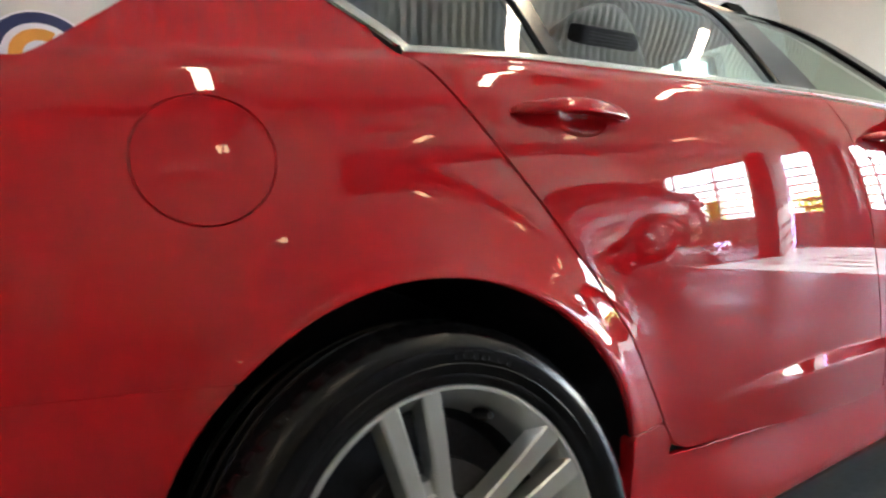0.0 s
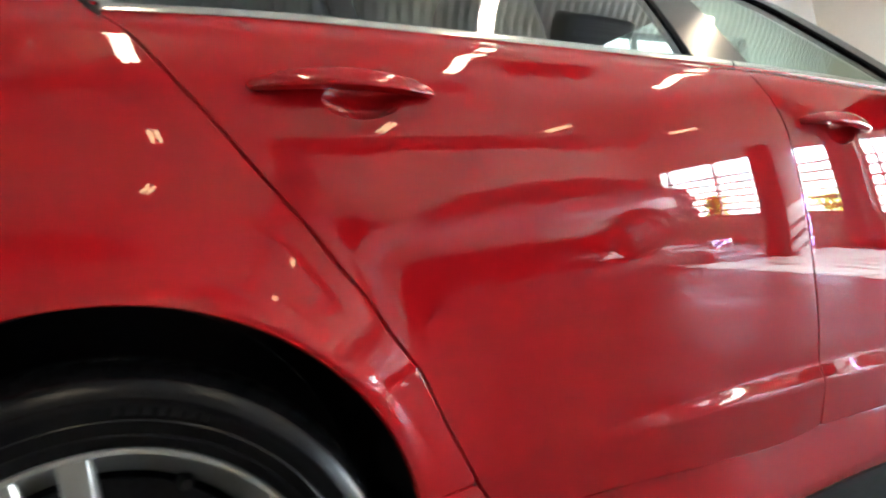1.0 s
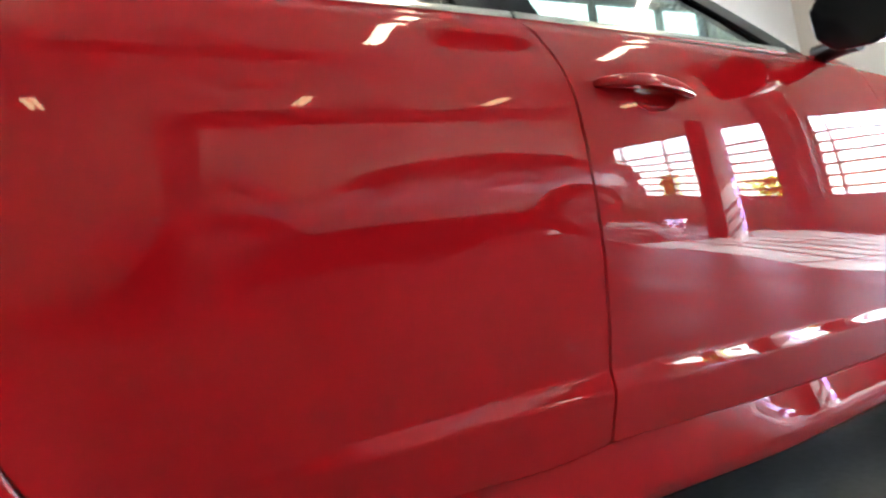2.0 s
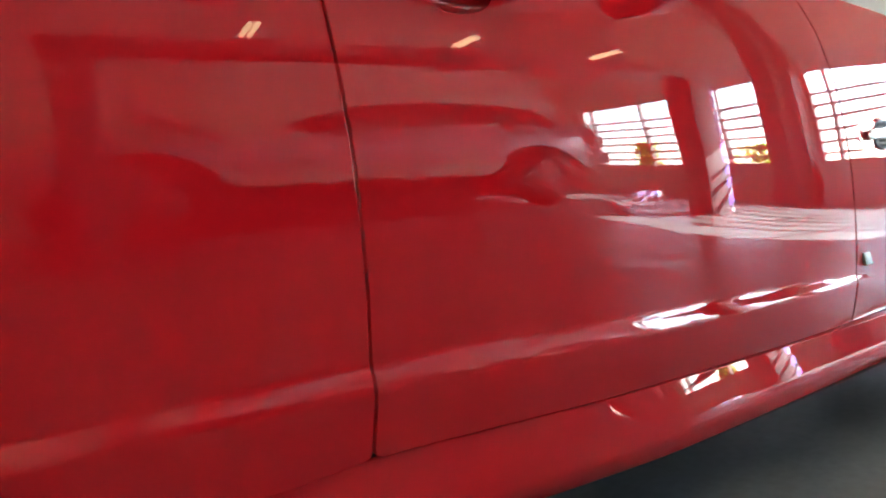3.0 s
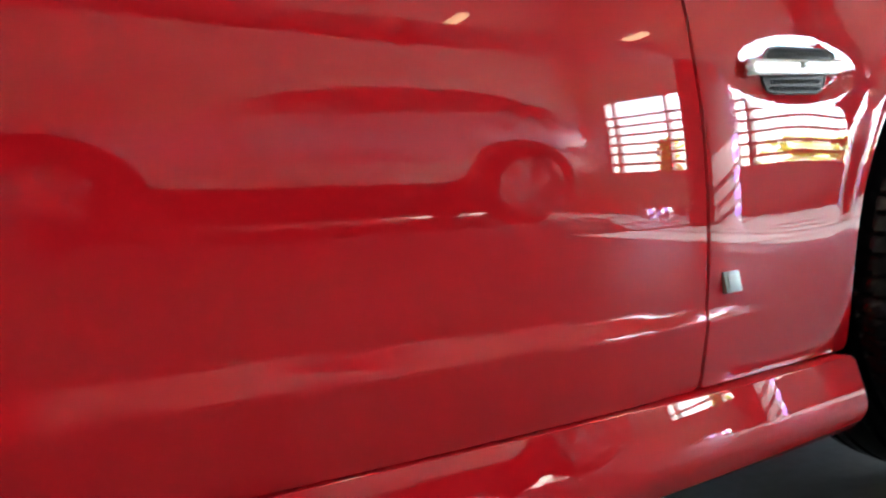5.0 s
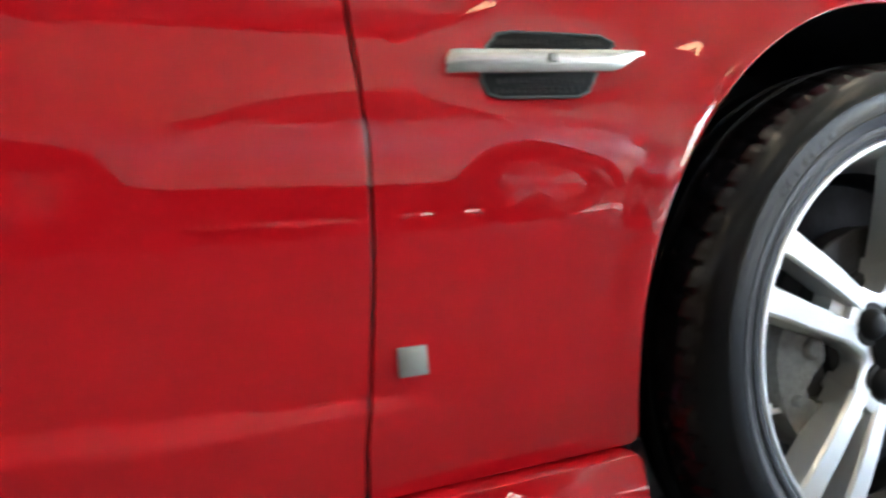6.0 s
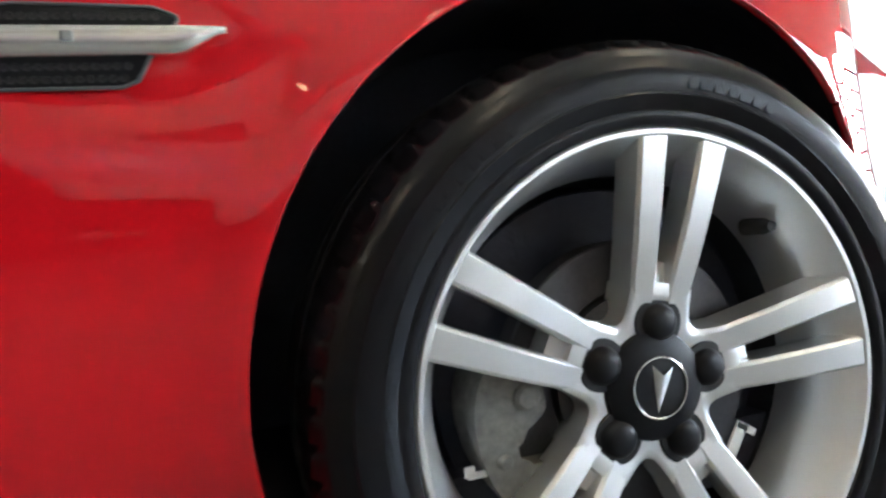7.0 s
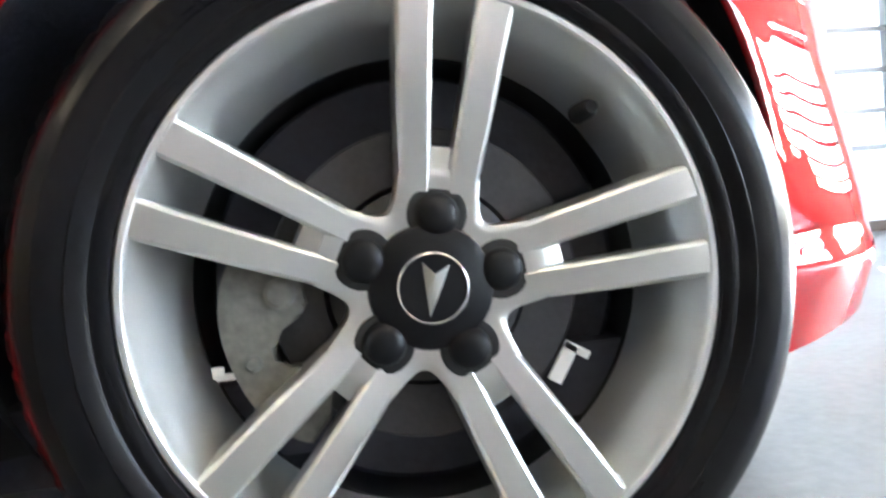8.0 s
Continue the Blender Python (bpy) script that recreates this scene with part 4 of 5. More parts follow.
bm = bmesh.new()
m = pose(1.62, WIDTH - 0.52, 0.90, 0, -68, 0)
for i in range(40):
    for j in range(8):
        a, b = 2 * math.pi * i / 40, 2 * math.pi * j / 8
        r = 0.185 + 0.016 * math.cos(b)
        bm.verts.new(m @ Vector((r * math.cos(a), r * math.sin(a), 0.016 * math.sin(b))))
bm.verts.ensure_lookup_table()
for i in range(40):
    for j in range(8):
        bm.faces.new([bm.verts[q] for q in (i * 8 + j, ((i + 1) % 40) * 8 + j, ((i + 1) % 40) * 8 + (j + 1) % 8, i * 8 + (j + 1) % 8)])
add_box(bm, (-0.17, -0.02, -0.012), (0.17, 0.02, 0.012), 0.006, m)
part("steering_wheel", bm, PLASTIC, car, "black steering wheel")
for y0, y1 in ((0.115, 0.15), (WIDTH - 0.15, WIDTH - 0.115)):
    box("door_card", (0.44, y0, 0.30), (2.15, y1, 0.985), TRIM, car, "grey inner door trim", 0.01)
    box("quarter_trim", (-0.35, y0, 0.78), (0.436, y1, 0.985), TRIM, car, "grey inner quarter trim", 0.01)
box("cabin_floor", (0.45, 0.15, 0.265), (2.1, WIDTH - 0.15, 0.30), TRIM, car, "grey cabin carpet")
# ---------------------------------------------------------------- the workshop
X0, X1, Y0, Y1, H = -9.0, 8.7, -7.9, 3.75, 4.7


def structure(ob):
    ob["kind"] = "structure"
    return ob


def slab(name, lo, hi, mat, label=""):
    ob = box(name, lo, hi, mat)
    return structure(tagged(ob, label=label))


slab("floor", (X0 - 0.3, Y0 - 0.3, -0.2), (X1 + 0.3, Y1 + 0.3, 0.004), FLOOR, "worn grey painted concrete floor")
# unseen wall, added so that no sun falls through the back windows
slab("sun_block_wall", (-4.0, Y1 + 1.9, -0.205), (16.0, Y1 + 2.15, 6.0), WHITE, "plain wall added outside to keep the sun off the back windows")
slab("ground", (-300, -300, -0.6), (300, 300, -0.21), ASPHALT, "asphalt yard outside the workshop")

# end wall with slatted windows ahead of both cars; the long wall behind the estate car is plain
SILL_Z, HEAD_Z = 0.55, 2.02
END_OPENINGS = [(-7.45, -5.22), (-4.88, -3.86), (-3.30, 0.10), (0.80, 3.20)]


def wall_with_openings(name, lo, hi, at, thick, openings, axis, mat, label, z0=SILL_Z, z1=HEAD_Z):
    """One wall mesh with rectangular openings cut through it. axis: the way that it runs."""
    bm = bmesh.new()
    edges = [lo] + [e for o in openings for e in o] + [hi]

    def b(a0, a1, c0, c1):
        if axis == "x":
            add_box(bm, (a0, at - thick, c0), (a1, at, c1))
        else:
            add_box(bm, (at, a0, c0), (at + thick, a1, c1))
    for i in range(0, len(edges), 2):
        b(edges[i], edges[i + 1], 0, H)
    for a0, a1 in openings:
        b(a0, a1, 0, z0)
        b(a0, a1, z1, H)
    return structure(tagged(part(name, bm, mat), label=label))


slab("wall_south", (X0, Y0 - 0.25, 0.0), (X1, Y0, H), WALL, "plain cream painted long wall")
slab("wall_west", (X0 - 0.25, Y0, 0.0), (X0, Y1, H), WALL, "plain cream painted end wall")
wall_with_openings("wall_east", Y0, Y1, X1, 0.25, END_OPENINGS, "y", WALL, "cream painted end wall with slatted windows")


def slatted_window(name, a0, a1, at, axis, z0, z1, label):
    """Outer frame, uprights and horizontal slats in an opening, with panes."""
    root = structure(tagged(new(name), label=label))

    def b(nm, u0, u1, v0, v1, d0, d1, mat):
        lo, hi = ((u0, d0, v0), (u1, d1, v1)) if axis == "x" else ((d0, u0, v0), (d1, u1, v1))
        return box(nm, lo, hi, mat, root, bevel=0.004)
    s = -1 if axis == "x" else 1
    d = sorted((at + s * 0.06, at + s * 0.14))
    b("window_frame", a0, a0 + 0.05, z0, z1, *d, FRAME)
    b("window_frame", a1 - 0.05, a1, z0, z1, *d, FRAME)
    b("window_frame", a0 + 0.05, a1 - 0.05, z0, z0 + 0.05, *d, FRAME)
    b("window_frame", a0 + 0.05, a1 - 0.05, z1 - 0.05, z1, *d, FRAME)
    d2 = sorted((at + s * 0.055, at + s * 0.145))
    n = max(1, round((a1 - a0) / 1.1))
    for i in range(n):
        u = a0 + (a1 - a0) * (i + 0.24) / n
        b("mullion", u - 0.018, u + 0.018, z0 + 0.05, z1 - 0.05, *d2, FRAME)
    rows = 7
    d3 = sorted((at + s * 0.080, at + s * 0.120))
    for i in range(1, rows):
        v = z1 - (z1 - z0) * (0.27 + 0.73 * (i - 1) / (rows - 1))
        b("slat", a0 + 0.05, a1 - 0.05, v - 0.020, v + 0.020, *d3, FRAME)
    return root


for i, (a0, a1) in enumerate(END_OPENINGS):
    slatted_window("window_%d" % (i + 1), a0, a1, X1, "y", SILL_Z, HEAD_Z, "slatted steel window in the end wall")
    lamp("window_light", "AREA", look((X1 + 0.55, (a0 + a1) / 2, 1.45), (0, (a0 + a1) / 2, 1.45)), 5.2 * (a1 - a0) / 2.7, (0.86, 0.93, 1.0), size=(a1 - a0 + 0.5, 2.4))

for y0, y1 in ((-3.84, -3.62), (-3.46, -3.31)):
    structure(tagged(box("trim", (X1 - 0.14, y0, 0.005), (X1 - 0.002, y1, H - 0.05), DARK_STEEL, bevel=0.006), label="dark steel wall column between the windows"))

# white back wall behind the car, with tall slatted windows
BACK_OPENINGS = [(0.4, 3.4), (4.1, 7.1)]
wall_with_openings("wall_north", X0, X1, Y1 + 0.25, 0.25, BACK_OPENINGS, "x", WHITE, "white wall with tall slatted windows behind the car", 0.62, 3.2)
for i, (a0, a1) in enumerate(BACK_OPENINGS):
    slatted_window("window_%d" % (i + 5), a0, a1, Y1 + 0.25, "x", 0.62, 3.2, "tall slatted window in the white wall")
    lamp("window_light", "AREA", look(((a0 + a1) / 2, Y1 + 0.55, 1.9), ((a0 + a1) / 2, 0, 1.9)), 0.2, (0.88, 0.94, 1.0), size=(a1 - a0 + 0.4, 2.9))
structure(tagged(box("baseboard", (X0, Y1 - 0.015, 0.004), (X1, Y1, 0.085), BROWN, bevel=0.003), label="brown skirting along the white wall"))

# ribbed ceiling on dark beams
xs = []
pitch = 0.105
x = X0
while x < X1:
    xs += [(x, 0.0), (x + 0.040, 0.0), (x + 0.050, 0.075), (x + 0.095, 0.075)]
    x += pitch
V, F = [], []
for px, dz in xs:
    V += [(px, Y0, H - dz), (px, Y1, H - dz)]
for i in range(len(xs) - 1):
    F.append((2 * i, 2 * i + 1, 2 * i + 3, 2 * i + 2))
structure(tagged(link("ceiling", V, F, ROOFING, smooth=False), label="grey ribbed metal ceiling"))
slab("roof_deck", (X0 - 0.3, Y0 - 0.3, H + 0.02), (X1 + 0.3, Y1 + 0.3, H + 0.15), ROOFING, "roof above the ribbed ceiling")
for y, x1 in ((-5.0, 3.75), (1.9, X1)):
    bm = bmesh.new()
    add_box(bm, (X0, y - 0.11, H - 0.16), (x1, y + 0.11, H - 0.12))
    add_box(bm, (X0, y - 0.11, H - 0.46), (x1, y + 0.11, H - 0.42))
    add_box(bm, (X0, y - 0.012, H - 0.42), (x1, y + 0.012, H - 0.16))
    structure(tagged(part("trim", bm, DARK_STEEL), label="dark steel roof beam"))


def ceiling_heater(x, y, z, w):
    """A dark rounded unit hung on rods, with a slotted front."""
    ob = thing("ceiling_heater", (x, y, z), "dark oval heater unit hung from the ceiling", "heater", "ceiling heaters")
    bm = bmesh.new()
    add_box(bm, (-w / 2, -0.17, 0.0), (w / 2, 0.17, 0.20), 0.08, segments=4)
    part("casing", bm, PLASTIC, ob)
    for q in (-0.3, 0.3):
        box("hanger", (q * w - 0.008, -0.008, 0.199), (q * w + 0.008, 0.008, H - z - 0.02), DARK_STEEL, ob)
    for q in range(4):
        box("grille_bar", (-w * 0.36, -0.10 + q * 0.06, -0.008), (w * 0.36, -0.08 + q * 0.06, 0.001), DARK_STEEL, ob)
    return ob


ceiling_heater(4.18, -3.14, 4.30, 1.12)
ceiling_heater(2.02, -6.0, 3.35, 0.58)
ceiling_heater(3.85, -0.58, 4.25, 0.85)


def ceiling_light(x, y, z=H - 0.40, long=1.2, tube=0.034, glow=TUBE):
    ob = thing("ceiling_light", (x, y, z), "twin fluorescent batten hung from the ceiling", "lamp", "ceiling lights")
    bm = bmesh.new()
    add_box(bm, (-0.07, -long / 2 - 0.02, 0.06), (0.07, long / 2 + 0.02, 0.11), 0.01)
    part("batten", bm, CREAM, ob)
    for s in (-0.045, 0.045):
        bm = bmesh.new()
        bmesh.ops.create_cone(bm, cap_ends=True, segments=14, radius1=tube, radius2=tube, depth=long, matrix=Matrix.Translation((s, 0, 0.03)) @ Matrix.Rotation(math.pi / 2, 4, "X"))
        part("tube", bm, glow, ob, "glowing warm tube")
    for s in (-0.37 * long, 0.37 * long):
        bm = bmesh.new()
        add_box(bm, (-0.004, s - 0.004, 0.11), (0.004, s + 0.004, H - z - 0.02))
        part("hanger", bm, DARK_STEEL, ob)
    return ob


first = ceiling_light(-0.28, -2.88)
for i in (-1, 1, 2):
    copy_thing(first, Matrix.Translation((-0.28 + 3.2 * i, -2.88, H - 0.40)))
# unseen row of battens, added to light the white wall side
back = ceiling_light(-3.8, 2.6, H - 0.40, 1.2, 0.034, TUBE_DIM)
for x in (-0.4, 3.0, 6.4):
    copy_thing(back, Matrix.Translation((x, 2.6, H - 0.40)))
near = ceiling_light(2.70, -0.62, H - 0.40, 1.2, 0.024)
copy_thing(near, Matrix.Translation((5.30, -0.62, H - 0.40)))
low = ceiling_light(-0.36, -5.9, 2.85, 0.6, 0.022, TUBE_DIM)
for i in (-3, -2, -1, 1, 2, 3):
    copy_thing(low, Matrix.Translation((-0.36 + 2.83 * i, -5.9, 2.85)))

# ---- steel portal in front of the second car
def steel_post(x, y, w, h):
    ob = thing("steel_pillar", (x, y, 0.004), "dark painted pillar that carries the roof beam", "pillar", "roof pillars")
    bm = bmesh.new()
    add_box(bm, (-w, -0.16, 0.012), (w, 0.16, h), 0.015)
    part("column", bm, DARK_STEEL, ob)
    box("base_plate", (-w - 0.08, -0.24, 0.0), (w + 0.08, 0.24, 0.0118), DARK_STEEL, ob, bevel=0.003)
    return ob


PORTAL_Y, BEAM_Z = -3.50, 1.78
steel_post(0.82, PORTAL_Y, 0.13, BEAM_Z - 0.004)
steel_post(6.55, PORTAL_Y, 0.17, BEAM_Z - 0.004)
post = thing("warning_post", (6.815, PORTAL_Y + 0.06, 0.004), "tall post with violet and white warning stripes beside the pillar", "post")
bm = bmesh.new()
add_box(bm, (-0.06, -0.05, 0.0), (0.06, 0.05, BEAM_Z - 0.004), 0.008)
part("column", bm, CREAM, post)
for i in range(9):
    z = 0.04 + i * 0.19
    bm = bmesh.new()
    V = [(-0.063, z), (0.063, z + 0.07), (0.063, z + 0.165), (-0.063, z + 0.095)]
    add_prism(bm, V[::-1], -0.053, 0.053)
    part("stripe", bm, VIOLET, post)
beam = thing("cross_beam", (3.7, PORTAL_Y, BEAM_Z + 0.002), "dark steel beam resting across two pillars", "beam")
bm = bmesh.new()
add_box(bm, (-3.05, -0.13, 0.0), (3.30, 0.13, 0.14), 0.015)
part("beam_web", bm, DARK_STEEL, beam)
for s in (-2.3, -0.2, 1.6):
    box("beam_bracket", (s - 0.05, -0.08, -0.06), (s + 0.05, 0.08, -0.001), DARK_STEEL, beam, bevel=0.006)
plank = thing("warning_block", (7.3, -5.0, 0.004), "small violet and white striped block lying on the floor", "block")
box("block_body", (-0.22, -0.05, 0.0), (0.22, 0.05, 0.13), CREAM, plank, bevel=0.006)
for s in (-0.15, -0.02, 0.11):
    box("stripe", (s - 0.032, -0.052, 0.002), (s + 0.032, 0.052, 0.1325), VIOLET, plank)

# ---- low runways under the second car
RAMP_Z = 0.17
for y in (-4.02, -5.52):
    ramp = thing("lift_runway", (3.1, y, 0.004), "low dark steel lift runway under the wheels of the estate car", "ramp", "lift runways")
    bm = bmesh.new()
    add_prism(bm, [(-2.9, 0.0), (-2.55, RAMP_Z - 0.016), (2.35, RAMP_Z - 0.016), (2.60, 0.0)], -0.25, 0.25)
    part("plate", bm, DARK_STEEL, ramp)
    for s in (-0.235, 0.235):
        box("edge_rail", (0.8, s - 0.012, RAMP_Z - 0.0155), (2.32, s + 0.012, RAMP_Z - 0.002), RAMP_STEEL, ramp, "worn pale edge rail", bevel=0.003)

# ---- the mauve estate car on it, seen only in the paint
def wagon():
    ob = thing("estate_car", (2.87, -4.79, RAMP_Z - 0.01), "silver mauve estate car with its bonnet up", "car")
    ob.scale = (1.25, 1.0, 0.88)
    half, hub_z, hubs = 0.88, 0.375, (-1.42, 1.42)
    belt_z = curve_of([(-2.4, 0.80), (-1.6, 0.93), (-0.73, 0.985), (0.0, 1.06), (0.75, 1.13), (1.7, 1.21), (2.05, 1.19), (2.4, 1.15)], 6)
    low_z = curve_of([(-2.4, 0.50), (-2.0, 0.42), (1.0, 0.41), (1.7, 0.44), (2.4, 0.52)], 6)
    crease = curve_of([(-2.4, 0.600), (2.4, 0.645)], 4)

    def tidy(o):
        bm = bmesh.new()
        bm.from_mesh(o.data)
        bmesh.ops.recalc_face_normals(bm, faces=bm.faces)
        bm.to_mesh(o.data)
        bm.free()
        return o

    def loft(sections, name, mat, label="", parent=ob):
        V, F = [], []
        k = len(sections[0][1])
        for x, ring in sections:
            V += [(x, y, z) for y, z in ring]
        for i in range(len(sections) - 1):
            for j in range(k - 1):
                F.append((i * k + j, i * k + j + 1, (i + 1) * k + j + 1, (i + 1) * k + j))
        F.append(tuple(range(k))[::-1])
        F.append(tuple(range((len(sections) - 1) * k, len(sections) * k)))
        return tidy(link(name, V, F, mat, parent, label, 40))

    def wide(x):
        return half - (0.20 if x < 0 else 0.09) * max(0.0, (abs(x + 0.05) - 1.55) / 0.7) ** 2

    def both(r):
        return r + [(-y, z) for y, z in r[::-1]]
    xs = [-2.32, -2.26, -2.1, -1.8, -1.4, -1.0, -0.5, 0.0, 0.5, 1.0, 1.4, 1.75, 2.0, 2.14, 2.20]

    def ring(x):
        w, c, t = wide(x), float(crease(x)), float(belt_z(x))
        h = t - c
        return both([(w - 0.012, c - 0.002), (w - 0.004, c + 0.02), (w, c + 0.30 * h), (w - 0.012, c + 0.62 * h), (w - 0.022, c + 0.74 * h), (w - 0.055, c + 0.93 * h), (w - 0.085, t)])
    body = loft([(x, ring(x)) for x in xs], "body", MAUVE)

    def low_ring(x):
        w, c, l = wide(x), float(crease(x)), float(low_z(x))
        return both([(w - 0.10, l), (w - 0.030, l + 0.02), (w - 0.004, l + 0.07), (w + 0.006, c - 0.022), (w - 0.014, c - 0.004)])
    loft([(x, low_ring(x)) for x in xs], "lower_body", CLADDING, "paler silver lower body side")
    # underbody box carried low and dark to fill in the shade beneath
    box("underbody", (-2.0, -0.70, 0.14), (1.85, 0.70, 0.405), PLASTIC, ob, "dark underbody")
    # glass house, roof and pillars
    roof_z = curve_of([(-0.80, 0.97), (-0.50, 1.15), (-0.22, 1.325), (0.24, 1.445), (0.75, 1.49), (1.18, 1.475), (1.45, 1.40), (1.78, 1.23)], 5)
    gx = [-0.80, -0.5, -0.22, 0.0, 0.24, 0.5, 0.75, 1.0, 1.18, 1.45, 1.78]

    def house(x):
        z0, z1 = float(belt_z(x)) - 0.02, float(roof_z(x))
        d = max(0.02, z1 - z0)
        return both([(0.800, z0), (0.800 - d * 0.30, z0 + d * 0.93), (0.760 - d * 0.34, z0 + d)])
    loft([(x, house(x)) for x in gx], "glasshouse", SMOKED, "dark window band")
    loft([(x, both([(0.66, float(roof_z(x)) - 0.045), (0.64, float(roof_z(x)) + 0.004), (0.56, float(roof_z(x)) + 0.018)])) for x in gx[2:10]], "roof", MAUVE)
    for x, lean in ((0.16, 0.0), (1.00, 0.04), (1.52, 0.20)):
        for s in (1, -1):
            z0, z1 = float(belt_z(x)) - 0.01, float(roof_z(x)) - 0.02
            m = Matrix.Translation((x, s * (0.80 - (z1 - z0) * 0.15), (z0 + z1) / 2)) @ Matrix.Rotation(radians(s * 17), 4, "X") @ Matrix.Rotation(-lean, 4, "Y")
            box("window_pillar", (-0.026, -0.014, -(z1 - z0) / 2), (0.026, 0.014, (z1 - z0) / 2), DARK_STEEL, ob, m=m)
    for s in (1, -1):
        bm = bmesh.new()
        add_box(bm, (-0.95, s * half - 0.012, 0.612), (1.0, s * half + 0.001, 0.628), 0.0, Matrix.Rotation(radians(-0.5), 4, "Y"))
        part("side_moulding", bm, SEAL, ob, "dark side moulding")
        for x in (0.02, 0.86):
            z = float(belt_z(x)) - 0.15
            box("door_handle", (x, s * half - 0.03, z - 0.014), (x + 0.15, s * half + 0.010, z + 0.014), MAUVE, ob, bevel=0.008)
        for x in (-0.52, 0.20, 1.02):
            box("door_gap", (x - 0.004, s * half - 0.014, 0.66), (x + 0.004, s * half + 0.0012, float(belt_z(x)) - 0.12), SEAL, ob)
        bm = bmesh.new()
        add_box(bm, (2.02, s * 0.76 - 0.09, 0.86), (2.215, s * 0.76 + 0.09, 1.00), 0.03)
        part("tail_lamp", bm, LENS_RED, ob, "red tail lamp")
    box("rear_bumper", (2.00, -0.80, 0.54), (2.29, 0.80, 0.76), MAUVE, ob, bevel=0.06)
    # bonnet propped up over the dark engine bay
    box("bonnet", (-0.03, -0.70, -0.02), (1.02, 0.70, 0.02), MAUVE, ob, "raised bonnet", 0.012, m=Matrix.Translation((-0.93, 0, 1.00)) @ Matrix.Rotation(radians(180 + 41), 4, "Y"))
    box("engine_bay", (-2.05, -0.66, 0.82), (-0.95, 0.66, 0.965), PLASTIC, ob, "dark engine bay", 0.03)
    for wx in hubs:
        for s in (1, -1):
            # no arch opening is cut; a dark disc stands for its shade
            bm = bmesh.new()
            bmesh.ops.create_cone(bm, cap_ends=True, segments=64, radius1=0.46, radius2=0.46, depth=0.20, matrix=Matrix.Translation((wx, s * (half - 0.090), hub_z)) @ Matrix.Rotation(math.pi / 2, 4, "X"))
            bmesh.ops.bisect_plane(bm, geom=list(bm.verts) + list(bm.edges) + list(bm.faces), plane_co=(0, 0, 0.20), plane_no=(0, 0, -1), clear_outer=True)
            part("arch_shade", bm, PLASTIC, ob, "dark disc for the shade in the wheel arch")
            w = lathe("wheel", [(0.0, 0.02), (0.05, 0.004), (0.06, 0.016), (0.19, 0.024), (0.212, 0.0), (0.218, 0.004)], PLASTIC, ob, "twin-spoke alloy wheel", 48)
            w.location = (wx, s * (half + 0.022), hub_z)
            w.rotation_euler = (0, 0, 0 if s < 0 else math.pi)
            lathe("tyre", [(0.215, 0.01), (0.23, -0.005), (0.30, -0.008), (0.355, 0.01), (0.372, 0.04), (0.374, 0.10), (0.35, 0.18)], RUBBER, w, n=64)
            lathe("rim_lip", [(0.203, 0.0), (0.208, -0.004), (0.214, -0.003), (0.216, 0.012)], DULL_ALLOY, w, n=64)
            for q in range(5):
                m = Matrix.Rotation(q * math.pi * 0.4, 4, "Y")
                bm = bmesh.new()
                for t in (-1, 1):
                    add_box(bm, (-0.010 + t * 0.024, -0.006, 0.03), (0.010 + t * 0.024, 0.018, 0.206), 0.003, m)
                part("spoke", bm, DULL_ALLOY, w)
    return ob


wagon()

# ---- small things on the floor and wall, and the yard beyond the windows
card = thing("card_box", (3.72, -5.55, RAMP_Z - 0.010), "small white card box lying on the lift runway", "box")
box("box_body", (-0.07, -0.06, 0.0), (0.07, 0.06, 0.10), PAPER, card, bevel=0.004)
box("flap", (0.071, -0.05, 0.0), (0.28, 0.05, 0.006), PAPER, card)

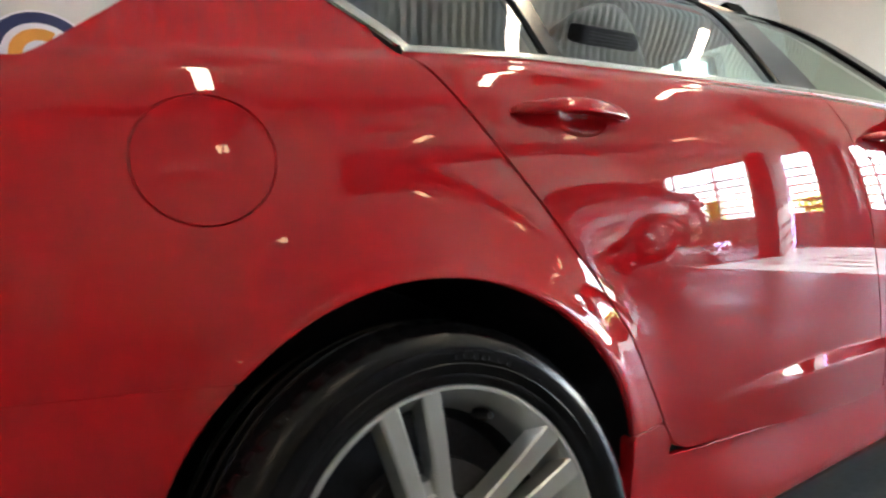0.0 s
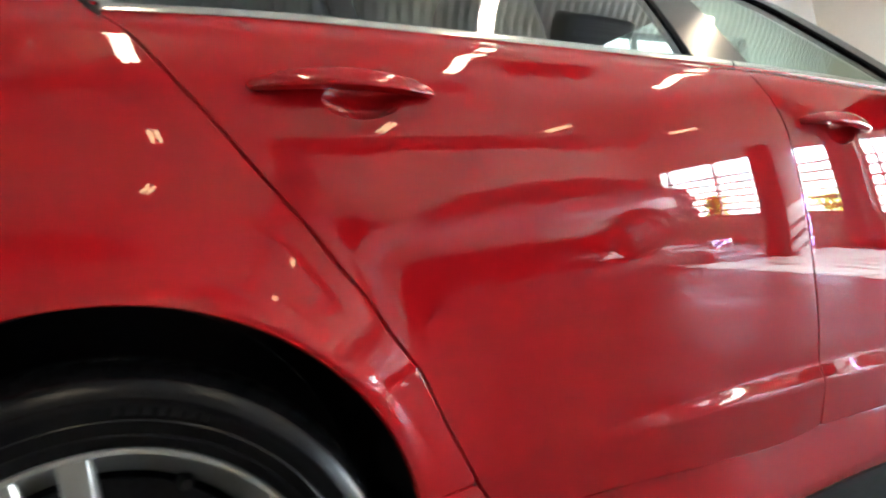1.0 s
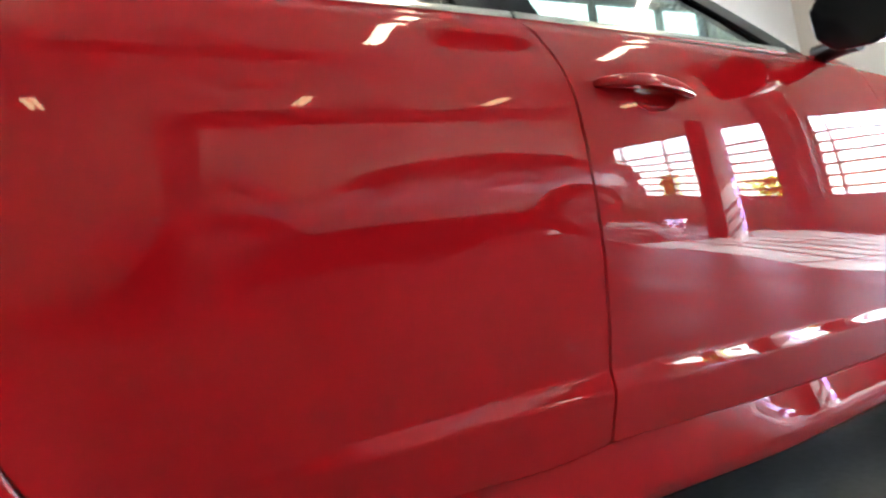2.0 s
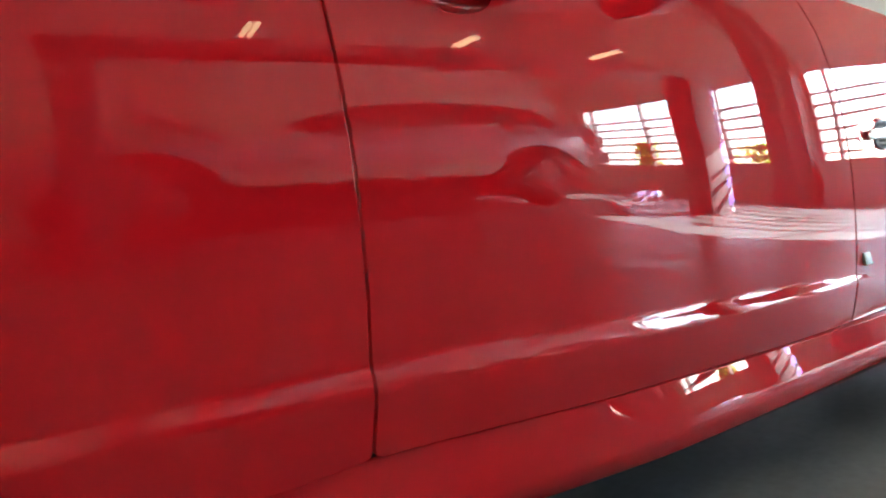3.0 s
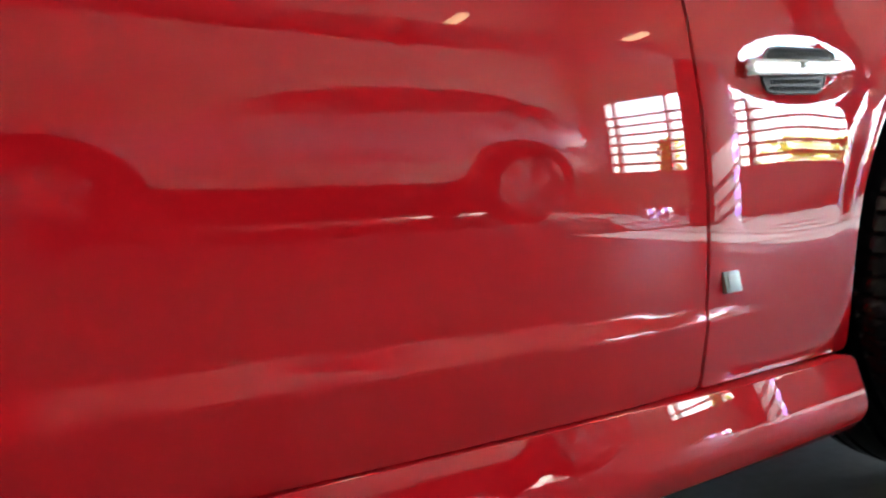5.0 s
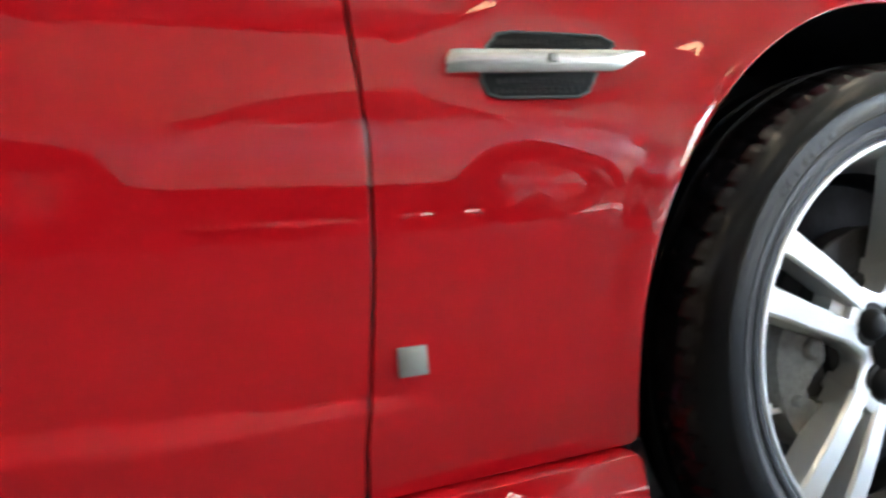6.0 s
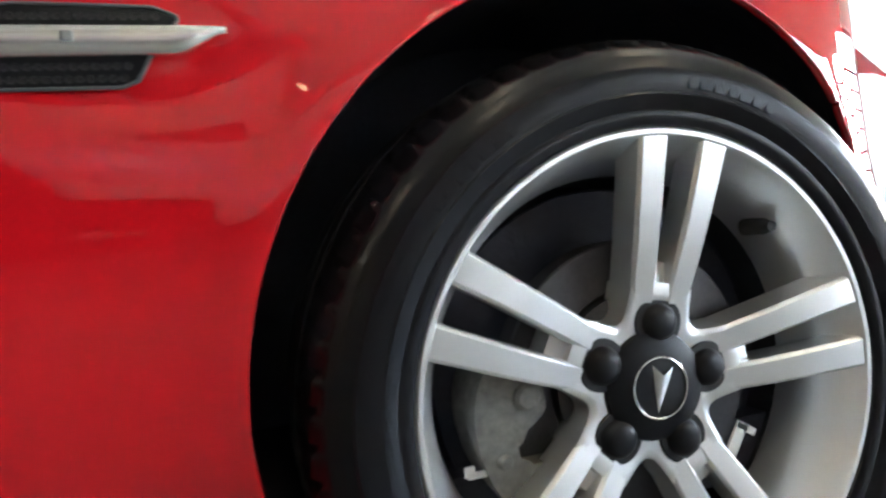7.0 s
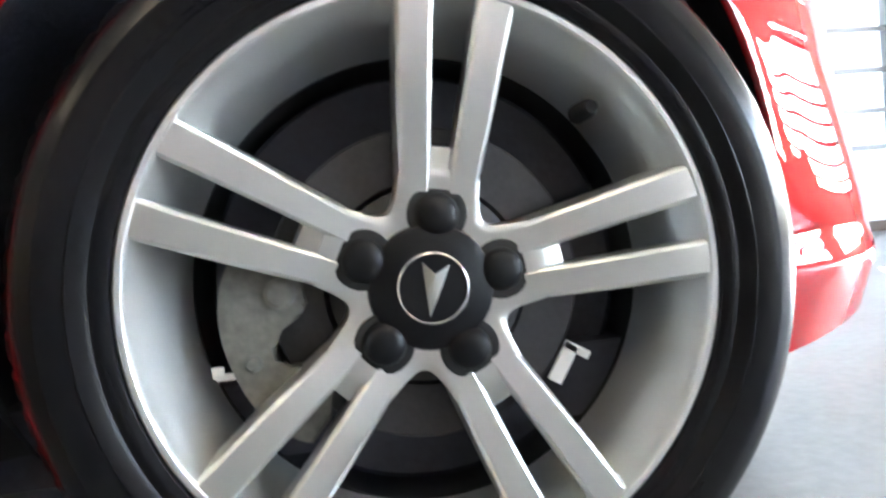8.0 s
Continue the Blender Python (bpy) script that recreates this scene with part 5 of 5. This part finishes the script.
pendant = thing("hanging_cable", (2.74, -4.20, 1.57), "thin dark cable with a grip hanging over the estate car", "cable")
bm = bmesh.new()
top = Vector((-0.12, 0.0, H - 1.57 - 0.08))
rings = []
for i in range(13):
    q = i / 12
    c = Vector((0, 0, 0.10)).lerp(top, q) + Vector((0.05 * math.sin(math.pi * q) ** 2, 0.02 * math.sin(2 * math.pi * q), 0))
    rings.append([bm.verts.new(c + Vector((0.011 * math.cos(k * math.pi / 4), 0.011 * math.sin(k * math.pi / 4), 0))) for k in range(8)])
for i in range(12):
    for k in range(8):
        bm.faces.new((rings[i][k], rings[i][(k + 1) % 8], rings[i + 1][(k + 1) % 8], rings[i + 1][k]))
bm.faces.new(rings[0][::-1])
bm.faces.new(rings[12])
part("cable", bm, SEAL, pendant)
box("grip", (-0.028, -0.022, 0.0), (0.028, 0.022, 0.11), PLASTIC, pendant, "black plastic grip", 0.008)

sign = thing("wall_sign", (-0.33, Y1 - 0.02, 2.60), "round printed sign in navy, white and orange on the wall", "sign")
bm = bmesh.new()
bmesh.ops.create_cone(bm, cap_ends=True, segments=64, radius1=0.30, radius2=0.30, depth=0.03, matrix=Matrix.Rotation(math.pi / 2, 4, "X"))
part("sign_board", bm, CREAM, sign)


def arc_band(r0, r1, a0, a1, y):
    n = 30
    o = [(r1 * math.cos(radians(a0 + (a1 - a0) * i / n)), r1 * math.sin(radians(a0 + (a1 - a0) * i / n))) for i in range(n + 1)]
    o += [(r0 * math.cos(radians(a1 - (a1 - a0) * i / n)), r0 * math.sin(radians(a1 - (a1 - a0) * i / n))) for i in range(n + 1)]
    bm = bmesh.new()
    add_prism(bm, o[::-1], y - 0.004, y)
    return bm


part("navy_band", arc_band(0.215, 0.285, 15, 165, -0.016), BLUE, sign, "navy arc")
part("orange_band", arc_band(0.10, 0.175, 60, 300, -0.016), ORANGE, sign, "orange arc")

hedge = tagged(new("hedge"), label="sunlit shrubs just outside the windows", category="shrubs", kind="stuff")
rng = np.random.default_rng(4)
V, F = [], []
for i in range(1700):
    at, wide, high = ((-6.45, 0.10, 1.15), (-4.20, 0.22, 0.98))[i % 2]
    p = Vector((X1 + rng.uniform(0.34, 0.48), at + rng.normal(0, wide), -0.21 + (high + 0.21) * rng.uniform(0, 1) ** 0.6))
    m = Euler(rng.uniform(0, 6.28, 3)).to_matrix()
    b = len(V)
    s = 0.05
    V += [tuple(p + m @ Vector(q)) for q in ((-s, 0, 0), (0, s * 0.5, 0), (s, 0, 0), (0, -s * 0.5, 0))]
    F.append((b, b + 1, b + 2, b + 3))
leaves = link("leaves", V, F, LEAF, hedge)
